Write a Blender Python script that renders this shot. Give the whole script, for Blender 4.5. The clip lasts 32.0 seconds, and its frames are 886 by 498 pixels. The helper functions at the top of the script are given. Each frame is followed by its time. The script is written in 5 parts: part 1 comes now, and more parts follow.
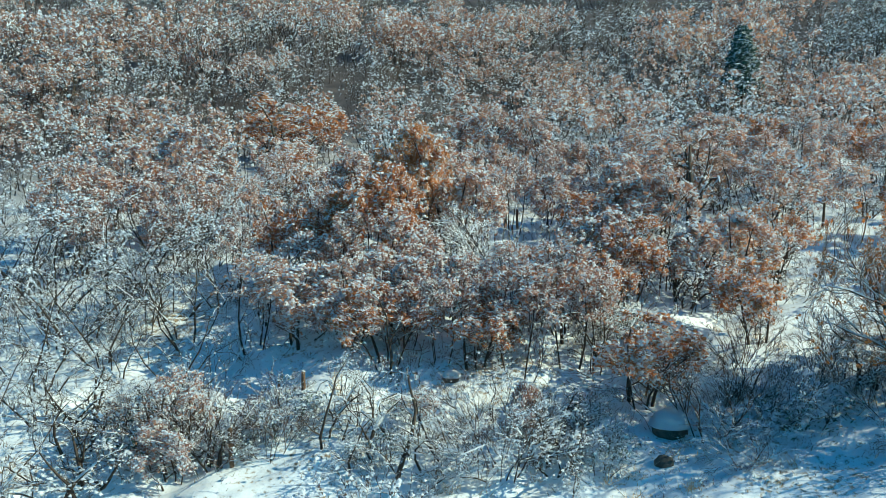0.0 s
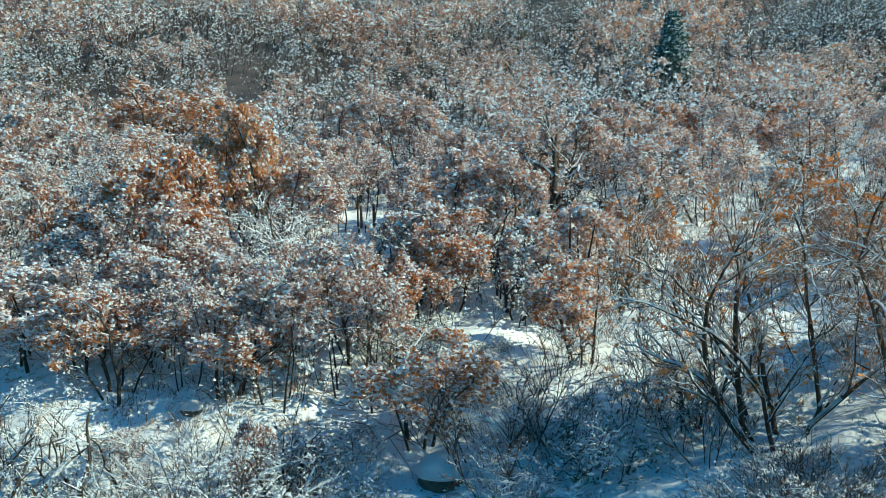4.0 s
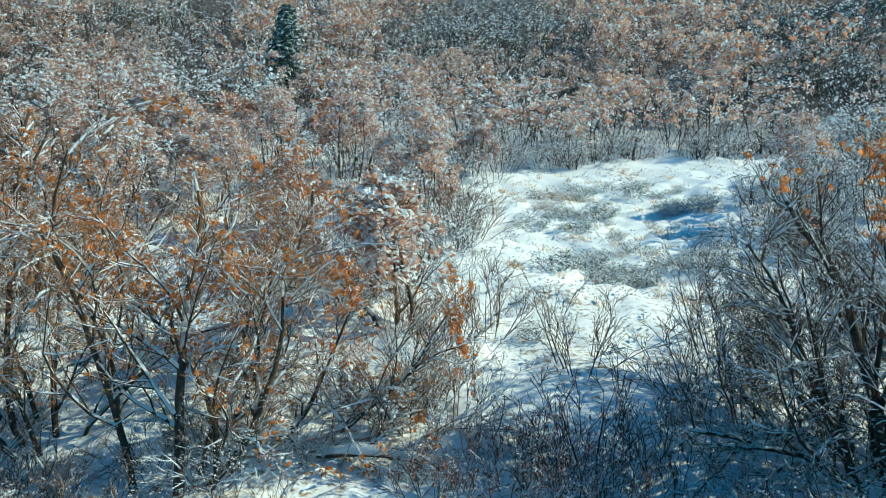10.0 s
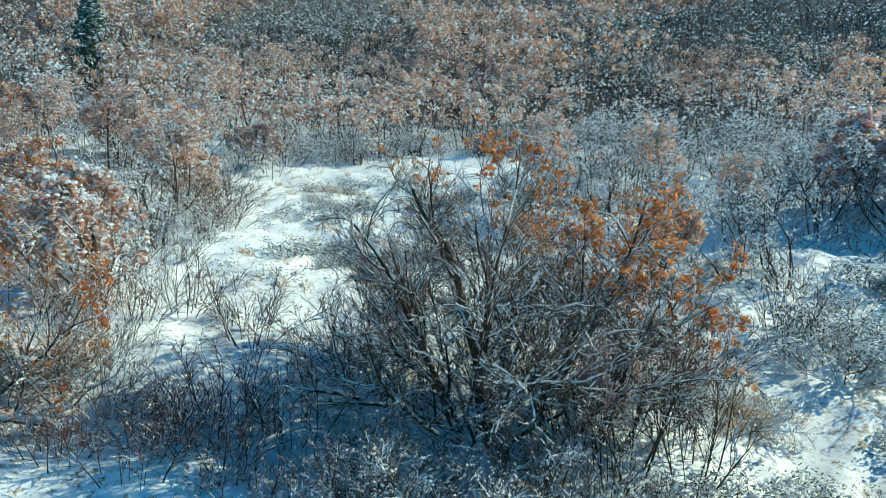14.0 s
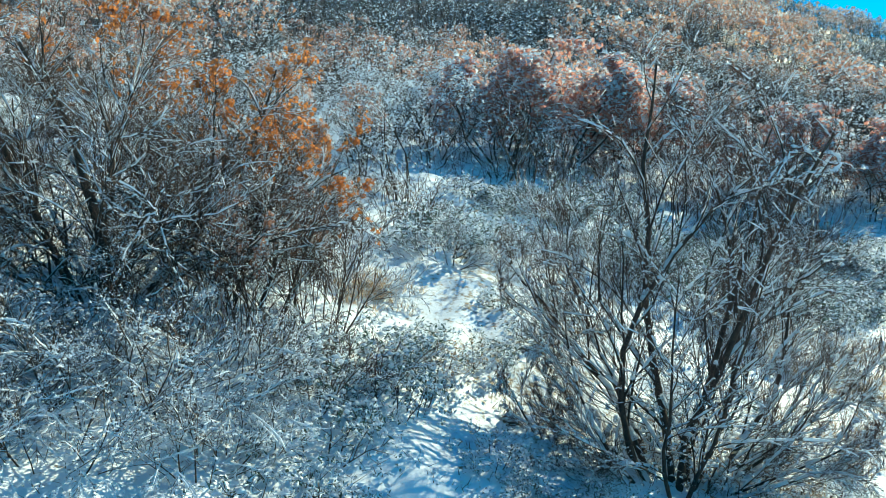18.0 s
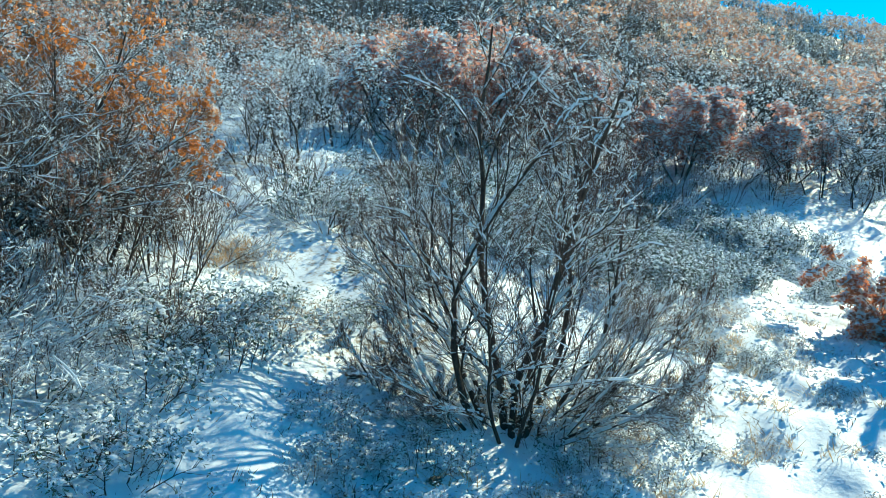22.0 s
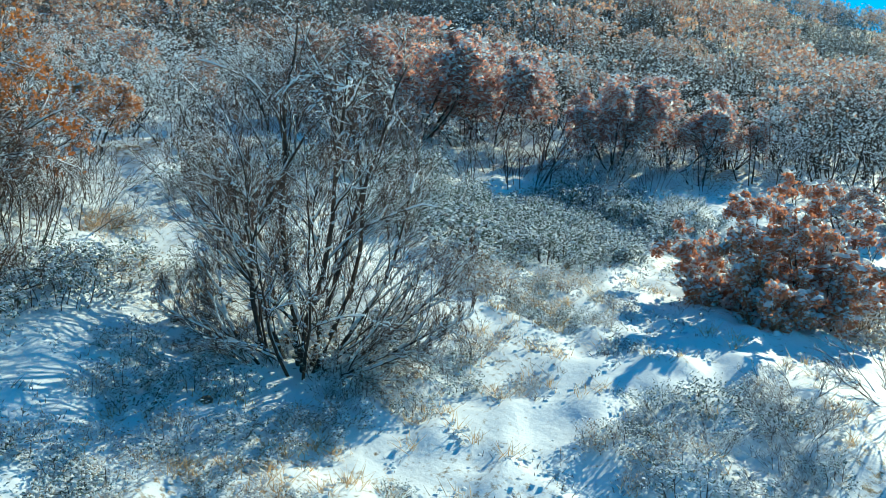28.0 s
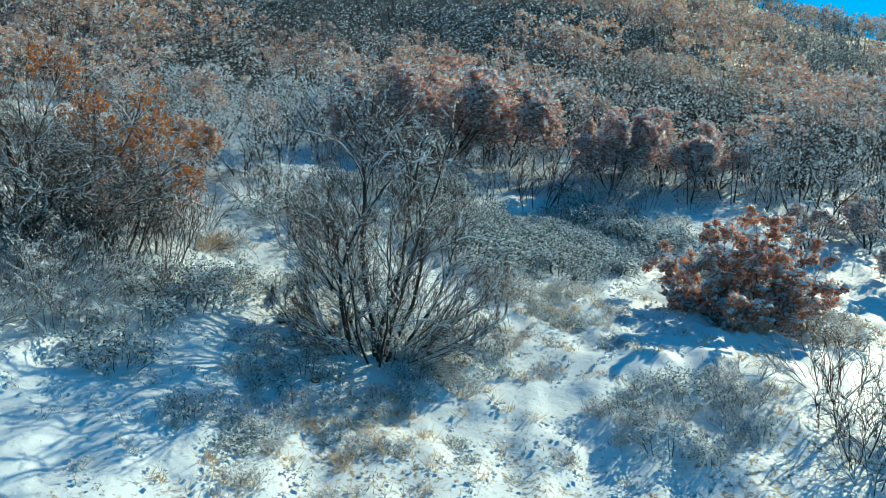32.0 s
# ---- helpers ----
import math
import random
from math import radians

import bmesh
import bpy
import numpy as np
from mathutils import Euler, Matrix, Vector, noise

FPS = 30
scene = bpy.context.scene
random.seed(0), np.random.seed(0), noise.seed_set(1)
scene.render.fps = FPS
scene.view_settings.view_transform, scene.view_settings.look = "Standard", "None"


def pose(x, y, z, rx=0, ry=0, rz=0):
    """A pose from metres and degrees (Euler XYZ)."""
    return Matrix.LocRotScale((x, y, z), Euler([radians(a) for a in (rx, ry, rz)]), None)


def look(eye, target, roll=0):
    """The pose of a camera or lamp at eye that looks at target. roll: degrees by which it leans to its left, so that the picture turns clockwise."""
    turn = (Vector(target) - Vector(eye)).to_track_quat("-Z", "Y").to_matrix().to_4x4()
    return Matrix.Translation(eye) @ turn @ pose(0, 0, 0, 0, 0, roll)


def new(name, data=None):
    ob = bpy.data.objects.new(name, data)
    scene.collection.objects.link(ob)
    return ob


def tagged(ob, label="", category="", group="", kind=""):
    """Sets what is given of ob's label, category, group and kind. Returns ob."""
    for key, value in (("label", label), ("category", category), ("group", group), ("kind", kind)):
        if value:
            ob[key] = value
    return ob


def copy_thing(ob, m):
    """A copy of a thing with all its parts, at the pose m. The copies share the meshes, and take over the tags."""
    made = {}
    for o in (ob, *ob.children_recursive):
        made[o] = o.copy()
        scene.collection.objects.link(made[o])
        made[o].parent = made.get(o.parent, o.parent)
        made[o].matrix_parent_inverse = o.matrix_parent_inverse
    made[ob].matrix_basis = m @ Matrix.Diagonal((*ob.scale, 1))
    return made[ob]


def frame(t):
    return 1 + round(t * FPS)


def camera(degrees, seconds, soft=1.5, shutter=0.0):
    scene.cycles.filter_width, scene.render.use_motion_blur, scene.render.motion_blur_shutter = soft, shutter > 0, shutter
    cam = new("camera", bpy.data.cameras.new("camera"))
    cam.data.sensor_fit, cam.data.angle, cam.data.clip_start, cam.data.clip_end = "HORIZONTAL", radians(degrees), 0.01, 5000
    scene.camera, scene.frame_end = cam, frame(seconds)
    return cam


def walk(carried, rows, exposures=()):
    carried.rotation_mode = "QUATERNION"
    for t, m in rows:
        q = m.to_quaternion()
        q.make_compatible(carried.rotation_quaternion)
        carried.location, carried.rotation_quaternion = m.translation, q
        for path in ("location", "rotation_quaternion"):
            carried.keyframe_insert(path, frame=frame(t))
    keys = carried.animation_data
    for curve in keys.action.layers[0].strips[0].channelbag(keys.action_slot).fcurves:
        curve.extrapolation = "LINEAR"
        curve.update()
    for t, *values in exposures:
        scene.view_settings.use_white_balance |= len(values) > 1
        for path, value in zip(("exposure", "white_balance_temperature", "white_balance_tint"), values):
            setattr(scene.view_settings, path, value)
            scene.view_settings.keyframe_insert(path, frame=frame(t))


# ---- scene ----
cam = camera(55.3, 32.0, soft=0.8)
METRES, EYE, TILT, LEAN, TURN = 32.0, 8.0, -2.5, 0.0, 0.0
EXPOSURES = [(0.0, 0.2, 6850.0, -20.0), (6.0, 0.3, 6850.0, -20.0), (9.0, 0.32, 7000.0, -20.0), (13.0, 0.22, 7050.0, -20.0), (16.0, 0.38, 7000.0, -20.0), (19.0, 0.6, 6900.0, -20.0), (25.0, 0.42, 6700.0, -20.0), (30.0, 0.15, 6900.0, -20.0), (32.0, 0.02, 6950.0, -20.0)]
ROWS = [
    (0.0, 0.0, 0.0, 0.0, 0.0, 0.0, -0.0),
    (0.5, 0.0257, 0.0267, 0.0024, 0.07, 0.06, -0.08),
    (1.0, 0.0478, 0.0507, 0.0034, 0.15, 0.07, -0.11),
    (1.5, 0.0668, 0.0704, 0.0025, 0.18, 0.04, -0.14),
    (2.0, 0.0837, 0.0863, 0.0017, 0.21, 0.04, -0.11),
    (2.5, 0.1002, 0.0992, 0.0008, 0.24, 0.04, -0.11),
    (4.5, 0.1632, 0.1296, -0.0001, -3.19, -0.05, 0.01),
    (5.0, 0.179, 0.1347, -0.0007, -8.89, -0.04, 0.08),
    (5.5, 0.1952, 0.1379, -0.0007, -15.34, -0.07, 0.13),
    (6.0, 0.2121, 0.1401, -0.0012, -20.68, -0.11, 0.24),
    (6.5, 0.2293, 0.142, -0.0019, -20.97, -0.16, 0.33),
    (7.0, 0.2466, 0.1427, -0.0025, -21.02, -0.19, 0.41),
    (7.5, 0.2643, 0.1423, -0.003, -20.83, -0.19, 0.47),
    (8.0, 0.282, 0.1406, -0.0028, -20.6, -0.23, 0.54),
    (8.5, 0.2993, 0.1386, -0.0034, -20.37, -0.24, 0.57),
    (9.0, 0.3183, 0.1344, -0.004, -20.18, -0.24, 0.69),
    (9.5, 0.3427, 0.1263, -0.0045, -19.95, -0.29, 0.75),
    (10.0, 0.3667, 0.1154, -0.006, -19.74, -0.28, 0.74),
    (10.5, 0.3866, 0.1042, -0.0075, -19.54, -0.33, 0.74),
    (11.0, 0.4027, 0.0927, -0.0078, -21.77, -0.35, 0.73),
    (11.5, 0.4159, 0.0805, -0.007, -25.0, -0.41, 0.73),
    (12.0, 0.4264, 0.0685, -0.0064, -25.75, -0.42, 0.7),
    (12.5, 0.4347, 0.0563, -0.0066, -25.54, -0.45, 0.73),
    (13.0, 0.4424, 0.0456, -0.0074, -25.63, -0.42, 0.66),
    (13.5, 0.4484, 0.0367, -0.0105, -26.89, -0.43, 0.64),
    (15.5, 0.4476, 0.026, -0.0388, -37.05, -0.76, 0.8),
    (16.0, 0.4467, 0.0269, -0.0471, -40.0, -0.78, 0.87),
    (16.5, 0.4453, 0.0277, -0.0562, -42.94, -0.88, 0.95),
    (17.0, 0.444, 0.0283, -0.0661, -46.13, -0.99, 0.89),
    (17.5, 0.4427, 0.0291, -0.0752, -50.29, -1.1, 0.86),
    (18.0, 0.4424, 0.0292, -0.082, -53.88, -1.23, 0.87),
    (18.5, 0.4424, 0.0289, -0.0859, -56.41, -1.35, 0.89),
    (19.0, 0.4428, 0.0289, -0.0888, -57.95, -1.48, 0.88),
    (19.5, 0.4436, 0.0284, -0.0908, -57.67, -1.5, 1.06),
    (20.0, 0.4473, 0.0226, -0.0919, -57.34, -1.52, 1.16),
    (20.5, 0.4525, 0.0124, -0.0931, -57.12, -1.54, 1.18),
    (21.0, 0.4577, 0.0005, -0.0948, -56.95, -1.54, 1.2),
    (21.5, 0.4629, -0.0115, -0.0983, -56.77, -1.54, 1.18),
    (22.0, 0.4676, -0.0233, -0.102, -56.6, -1.53, 1.18),
    (22.5, 0.472, -0.0346, -0.105, -56.35, -1.52, 1.17),
    (23.0, 0.4769, -0.0478, -0.1083, -56.27, -1.53, 1.14),
    (23.5, 0.4815, -0.0609, -0.1109, -56.04, -1.56, 1.11),
    (24.0, 0.486, -0.073, -0.1135, -55.78, -1.52, 1.11),
    (24.5, 0.491, -0.0844, -0.116, -55.61, -1.52, 1.08),
    (25.0, 0.4958, -0.0956, -0.1187, -55.64, -1.53, 1.08),
    (25.5, 0.5003, -0.1063, -0.1205, -54.2, -1.51, 1.11),
    (26.0, 0.5044, -0.117, -0.122, -53.63, -1.5, 1.11),
    (26.5, 0.509, -0.1277, -0.1231, -53.48, -1.51, 1.09),
    (28.5, 0.4788, -0.1822, -0.1233, -53.05, -1.57, 0.87),
    (29.0, 0.4589, -0.1946, -0.1233, -52.87, -1.6, 0.81),
    (29.5, 0.4396, -0.2047, -0.1238, -52.7, -1.62, 0.76),
    (30.0, 0.4214, -0.213, -0.1234, -52.79, -1.64, 0.72),
    (30.5, 0.4035, -0.2201, -0.1222, -52.89, -1.66, 0.72),
    (31.0, 0.386, -0.227, -0.1202, -52.98, -1.68, 0.72),
    (31.5, 0.3684, -0.2335, -0.1133, -52.96, -1.7, 0.73),
    (32.0, 0.3513, -0.2408, -0.1016, -53.0, -1.73, 0.76),
]
walk(cam, [(t, pose(0, 0, EYE, TILT, LEAN, TURN) @ pose(METRES * x, METRES * y, METRES * z, 90 + pitch, roll, yaw)) for t, x, y, z, yaw, pitch, roll in ROWS], exposures=EXPOSURES)

# ---- world and sun ----
SUN_AZIMUTH, SUN_HEIGHT = 101.0, 33.5
world = bpy.data.worlds.new("clear_winter_sky")
scene.world = world
world.use_nodes = True
wn = world.node_tree.nodes
sky = wn.new("ShaderNodeTexSky")
sky.sky_type, sky.sun_disc = "NISHITA", False
sky.sun_elevation, sky.sun_rotation = radians(SUN_HEIGHT), radians(SUN_AZIMUTH)
sky.altitude, sky.air_density, sky.dust_density, sky.ozone_density = 1800, 1.0, 0.0, 10.0
wn["Background"].inputs[1].default_value = 0.145
# a deep, clean mountain sky
clean = wn.new("ShaderNodeMix")
clean.data_type, clean.blend_type = "RGBA", "MULTIPLY"
clean.inputs[0].default_value, clean.inputs[7].default_value = 1.0, (0.11, 0.9, 1.0, 1)
world.node_tree.links.new(sky.outputs[0], clean.inputs[6])
world.node_tree.links.new(clean.outputs[2], wn["Background"].inputs[0])
sun_data = bpy.data.lights.new("sun", "SUN")
sun_data.energy, sun_data.angle, sun_data.color = 5.0, radians(0.5), (1.0, 0.89, 0.77)
sun = new("sun", sun_data)
az, el = radians(SUN_AZIMUTH), radians(SUN_HEIGHT)
sun.matrix_basis = look((100 * math.sin(az) * math.cos(el), 100 * math.cos(az) * math.cos(el), 100 * math.sin(el)), (0, 0, 0))


# ---- materials ----
def material(name):
    m = bpy.data.materials.new(name)
    m.use_nodes = True
    return m, m.node_tree.nodes, m.node_tree.links, m.node_tree.nodes["Principled BSDF"]


def noise_node(n, l, scale, detail=3.0, rough=0.55):
    pos = n.new("ShaderNodeNewGeometry")
    t = n.new("ShaderNodeTexNoise")
    t.inputs["Scale"].default_value, t.inputs["Detail"].default_value, t.inputs["Roughness"].default_value = scale, detail, rough
    l.new(pos.outputs["Position"], t.inputs["Vector"])
    return t.outputs["Fac"]


def ramp(n, l, fac, stops):
    r = n.new("ShaderNodeValToRGB")
    e = r.color_ramp.elements
    while len(e) < len(stops):
        e.new(0.5)
    for k, (p, c) in zip(e, stops):
        k.position, k.color = p, (*c, 1)
    l.new(fac, r.inputs[0])
    return r.outputs[0]


def maths(n, l, op, a, b):
    k = n.new("ShaderNodeMath")
    k.operation = op
    for i, v in enumerate((a, b)):
        if isinstance(v, (int, float)):
            k.inputs[i].default_value = v
        else:
            l.new(v, k.inputs[i])
    return k.outputs[0]


def mixed(n, l, fac, a, b):
    k = n.new("ShaderNodeMix")
    k.data_type = "RGBA"
    if isinstance(fac, (int, float)):
        k.inputs[0].default_value = fac
    else:
        l.new(fac, k.inputs[0])
    for i, v in ((6, a), (7, b)):
        if isinstance(v, tuple):
            k.inputs[i].default_value = (*v, 1)
        else:
            l.new(v, k.inputs[i])
    return k.outputs[2]


def bumped(n, l, bsdf, height, strength, distance):
    b = n.new("ShaderNodeBump")
    b.inputs["Strength"].default_value, b.inputs["Distance"].default_value = strength, distance
    l.new(height, b.inputs["Height"])
    l.new(b.outputs[0], bsdf.inputs["Normal"])


SNOW = (0.84, 0.89, 0.95)


def snow_mask(n, l, low, high, spread, scale):
    """Where snow lies: on faces that look up, broken by noise."""
    g = n.new("ShaderNodeNewGeometry")
    s = n.new("ShaderNodeSeparateXYZ")
    l.new(g.outputs["Normal"], s.inputs[0])
    f = noise_node(n, l, scale, 2.0)
    v = maths(n, l, "ADD", s.outputs[2], maths(n, l, "MULTIPLY", maths(n, l, "SUBTRACT", f, 0.5), spread))
    r = n.new("ShaderNodeMapRange")
    r.inputs[1].default_value, r.inputs[2].default_value = low, high
    l.new(v, r.inputs[0])
    return r.outputs[0]


def bark_material(name, dark, light, low, high, spread=1.6):
    m, n, l, b = material(name)
    c = ramp(n, l, noise_node(n, l, 14.0, 4.0), [(0.3, dark), (0.7, light)])
    g = n.new("ShaderNodeNewGeometry")
    tone = ramp(n, l, g.outputs["Random Per Island"], [(0.0, (0.65, 0.62, 0.6)), (1.0, (1.25, 1.2, 1.15))])
    k = n.new("ShaderNodeMix")
    k.data_type, k.blend_type = "RGBA", "MULTIPLY"
    k.inputs[0].default_value = 1.0
    l.new(c, k.inputs[6])
    l.new(tone, k.inputs[7])
    l.new(mixed(n, l, snow_mask(n, l, low, high, spread, 3.0), k.outputs[2], SNOW), b.inputs["Base Color"])
    b.inputs["Roughness"].default_value = 0.85
    bumped(n, l, b, noise_node(n, l, 60.0, 3.0), 0.5, 0.01)
    return m


def leaf_material(name, colours, low, high, wide=0.12, through_light=0.55):
    m, n, l, b = material(name)
    g = n.new("ShaderNodeNewGeometry")
    w = noise_node(n, l, wide, 1.0)
    f = maths(n, l, "ADD", maths(n, l, "MULTIPLY", g.outputs["Random Per Island"], 0.5),
              maths(n, l, "MULTIPLY", maths(n, l, "SUBTRACT", w, 0.25), 1.0))
    c = ramp(n, l, f, colours)
    s = snow_mask(n, l, low, high, 1.5, 2.5)
    whole = mixed(n, l, s, c, SNOW)
    l.new(whole, b.inputs["Base Color"])
    b.inputs["Roughness"].default_value = 0.6
    t = n.new("ShaderNodeBsdfTranslucent")
    l.new(whole, t.inputs[0])
    mix = n.new("ShaderNodeMixShader")
    mix.inputs[0].default_value = through_light
    l.new(b.outputs[0], mix.inputs[1])
    l.new(t.outputs[0], mix.inputs[2])
    l.new(mix.outputs[0], n["Material Output"].inputs[0])
    return m


def snow_material(name):
    m, n, l, b = material(name)
    c = ramp(n, l, noise_node(n, l, 3.0, 4.0), [(0.3, (0.80, 0.86, 0.93)), (0.7, SNOW)])
    l.new(c, b.inputs["Base Color"])
    b.inputs["Roughness"].default_value = 0.55
    bumped(n, l, b, noise_node(n, l, 25.0, 4.0), 0.35, 0.03)
    # thin snow lets light through
    t = n.new("ShaderNodeBsdfTranslucent")
    l.new(c, t.inputs[0])
    mix = n.new("ShaderNodeMixShader")
    mix.inputs[0].default_value = 0.45
    l.new(b.outputs[0], mix.inputs[1])
    l.new(t.outputs[0], mix.inputs[2])
    l.new(mix.outputs[0], n["Material Output"].inputs[0])
    return m


def ground_material():
    m, n, l, b = material("snowy_ground")
    c = ramp(n, l, noise_node(n, l, 1.3, 5.0), [(0.3, (0.80, 0.86, 0.93)), (0.7, SNOW)])
    # flattened dry grass and bare earth that break through the thin snow
    speck = noise_node(n, l, 7.0, 6.0, 0.7)
    patch = noise_node(n, l, 0.23, 3.0)
    f = n.new("ShaderNodeMapRange")
    f.inputs[1].default_value, f.inputs[2].default_value = 0.80, 0.93
    l.new(maths(n, l, "ADD", speck, maths(n, l, "MULTIPLY", patch, 0.5)), f.inputs[0])
    straw = ramp(n, l, noise_node(n, l, 20.0, 3.0), [(0.35, (0.10, 0.075, 0.05)), (0.65, (0.42, 0.30, 0.17))])
    near = mixed(n, l, f.outputs[0], c, straw)
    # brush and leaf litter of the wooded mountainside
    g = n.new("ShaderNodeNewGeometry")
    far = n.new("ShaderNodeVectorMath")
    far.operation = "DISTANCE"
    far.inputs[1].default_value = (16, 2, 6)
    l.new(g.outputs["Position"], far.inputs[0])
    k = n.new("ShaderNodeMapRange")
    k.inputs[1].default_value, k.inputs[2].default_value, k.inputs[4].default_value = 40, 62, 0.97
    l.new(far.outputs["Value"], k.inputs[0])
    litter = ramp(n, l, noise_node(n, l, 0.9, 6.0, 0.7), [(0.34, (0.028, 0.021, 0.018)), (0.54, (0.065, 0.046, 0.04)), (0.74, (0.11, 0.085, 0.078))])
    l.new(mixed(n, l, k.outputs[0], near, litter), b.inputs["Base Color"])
    b.inputs["Roughness"].default_value = 0.6
    bumped(n, l, b, noise_node(n, l, 4.0, 5.0, 0.55), 0.35, 0.08)
    return m


def rock_material():
    m, n, l, b = material("dark_rock")
    c = ramp(n, l, noise_node(n, l, 9.0, 5.0), [(0.3, (0.04, 0.035, 0.03)), (0.7, (0.14, 0.12, 0.1))])
    l.new(c, b.inputs["Base Color"])
    b.inputs["Roughness"].default_value = 0.85
    bumped(n, l, b, noise_node(n, l, 22.0, 5.0), 0.7, 0.03)
    return m


BARK = bark_material("oak_bark", (0.018, 0.014, 0.011), (0.075, 0.056, 0.044), 0.68, 0.82, 0.6)
TWIG = bark_material("oak_twigs", (0.05, 0.028, 0.02), (0.15, 0.085, 0.058), 0.78, 0.92, 0.9)
TAWNY_TWIG = bark_material("tawny_twigs", (0.18, 0.085, 0.04), (0.38, 0.2, 0.1), 0.8, 0.95, 0.7)
BROWN_TWIG = bark_material("brown_twigs", (0.06, 0.032, 0.025), (0.17, 0.095, 0.075), 0.8, 0.95, 0.6)
GREY_TWIG = bark_material("grey_twigs", (0.022, 0.017, 0.014), (0.085, 0.064, 0.05), 0.7, 0.88, 1.0)
FROST_TWIG = bark_material("frosted_twigs", (0.04, 0.03, 0.024), (0.12, 0.09, 0.07), 0.3, 0.6, 1.5)
RED_TWIG = bark_material("red_twigs", (0.06, 0.022, 0.02), (0.16, 0.065, 0.055), 0.7, 0.88, 1.2)
POST_WOOD = bark_material("post_wood", (0.05, 0.03, 0.02), (0.18, 0.11, 0.07), 0.8, 0.9, 0.3)
ORANGE = leaf_material("orange_oak_leaves", [(0.1, (0.46, 0.18, 0.06)), (0.5, (0.76, 0.29, 0.09)), (0.9, (0.82, 0.43, 0.18))], 0.85, 1.0, 0.12, 0.6)
ORANGE_FROST = leaf_material("frosted_orange_leaves", [(0.1, (0.36, 0.13, 0.06)), (0.5, (0.60, 0.25, 0.10)), (0.9, (0.68, 0.40, 0.22))], 0.15, 0.5)
RUST = leaf_material("rusty_oak_leaves", [(0.1, (0.42, 0.14, 0.08)), (0.5, (0.64, 0.27, 0.15)), (0.9, (0.74, 0.45, 0.30))], 0.25, 0.6)
ROSE = leaf_material("frosted_rust_leaves", [(0.1, (0.38, 0.15, 0.12)), (0.5, (0.58, 0.29, 0.23)), (0.9, (0.72, 0.47, 0.38))], -0.1, 0.35, 0.12, 0.7)
PINK = leaf_material("frosted_oak_leaves", [(0.2, (0.38, 0.20, 0.15)), (0.5, (0.58, 0.33, 0.25)), (0.85, (0.68, 0.40, 0.24))], 0.05, 0.45)
SAGE = leaf_material("sage_leaves", [(0.2, (0.045, 0.075, 0.055)), (0.8, (0.13, 0.19, 0.14))], 0.2, 0.6, 0.4, 0.1)
NEEDLE = leaf_material("fir_needles", [(0.2, (0.03, 0.06, 0.05)), (0.8, (0.07, 0.13, 0.10))], 0.1, 0.6, 0.5, 0.1)
STRAW = leaf_material("dry_grass", [(0.2, (0.52, 0.34, 0.18)), (0.8, (0.78, 0.57, 0.36))], 0.8, 1.0, 0.5, 0.4)
FROST_STRAW = leaf_material("frosted_dry_stalks", [(0.2, (0.30, 0.20, 0.13)), (0.8, (0.58, 0.43, 0.30))], 0.1, 0.5, 0.5, 0.3)
DEAD_STALK = leaf_material("dead_stalks", [(0.2, (0.10, 0.06, 0.04)), (0.8, (0.26, 0.17, 0.11))], 0.8, 0.98, 0.5, 0.1)
SNOW_MAT = snow_material("fresh_snow")
GROUND = ground_material()
ROCK = rock_material()


# ---- the lie of the land ----
def lattice(ix, iy, seed):
    h = np.sin(ix * 127.1 + iy * 311.7 + seed * 74.7) * 43758.5453
    return h - np.floor(h)


def value_noise(x, y, seed=0):
    ix, iy = np.floor(x), np.floor(y)
    fx, fy = x - ix, y - iy
    fx, fy = fx * fx * (3 - 2 * fx), fy * fy * (3 - 2 * fy)
    a, b = lattice(ix, iy, seed), lattice(ix + 1, iy, seed)
    c, d = lattice(ix, iy + 1, seed), lattice(ix + 1, iy + 1, seed)
    return (a + (b - a) * fx) * (1 - fy) + (c + (d - c) * fx) * fy - 0.5


def smooth(a, b, v):
    t = np.clip((v - a) / (b - a), 0, 1)
    return t * t * (3 - 2 * t)


# knolls and hollows of the slope: x, y, radius, height
KNOLLS = [(12, 14, 4, 0.66), (21, 14, 4.5, 0.26), (4, 18, 4, -0.89), (0, 24, 5, 0.77), (24, 4, 4, -0.83), (32, -3, 4, 0.54),
          (35, 15, 5, 0.72), (39, 8, 5, -1.11), (27, 26, 7, -0.53), (-5, 19, 4, -0.44), (30, 39, 9, -0.26),
          (2, 37, 8, -0.39), (21, 60, 10, 1.93), (18, 20, 4, 0.43)]


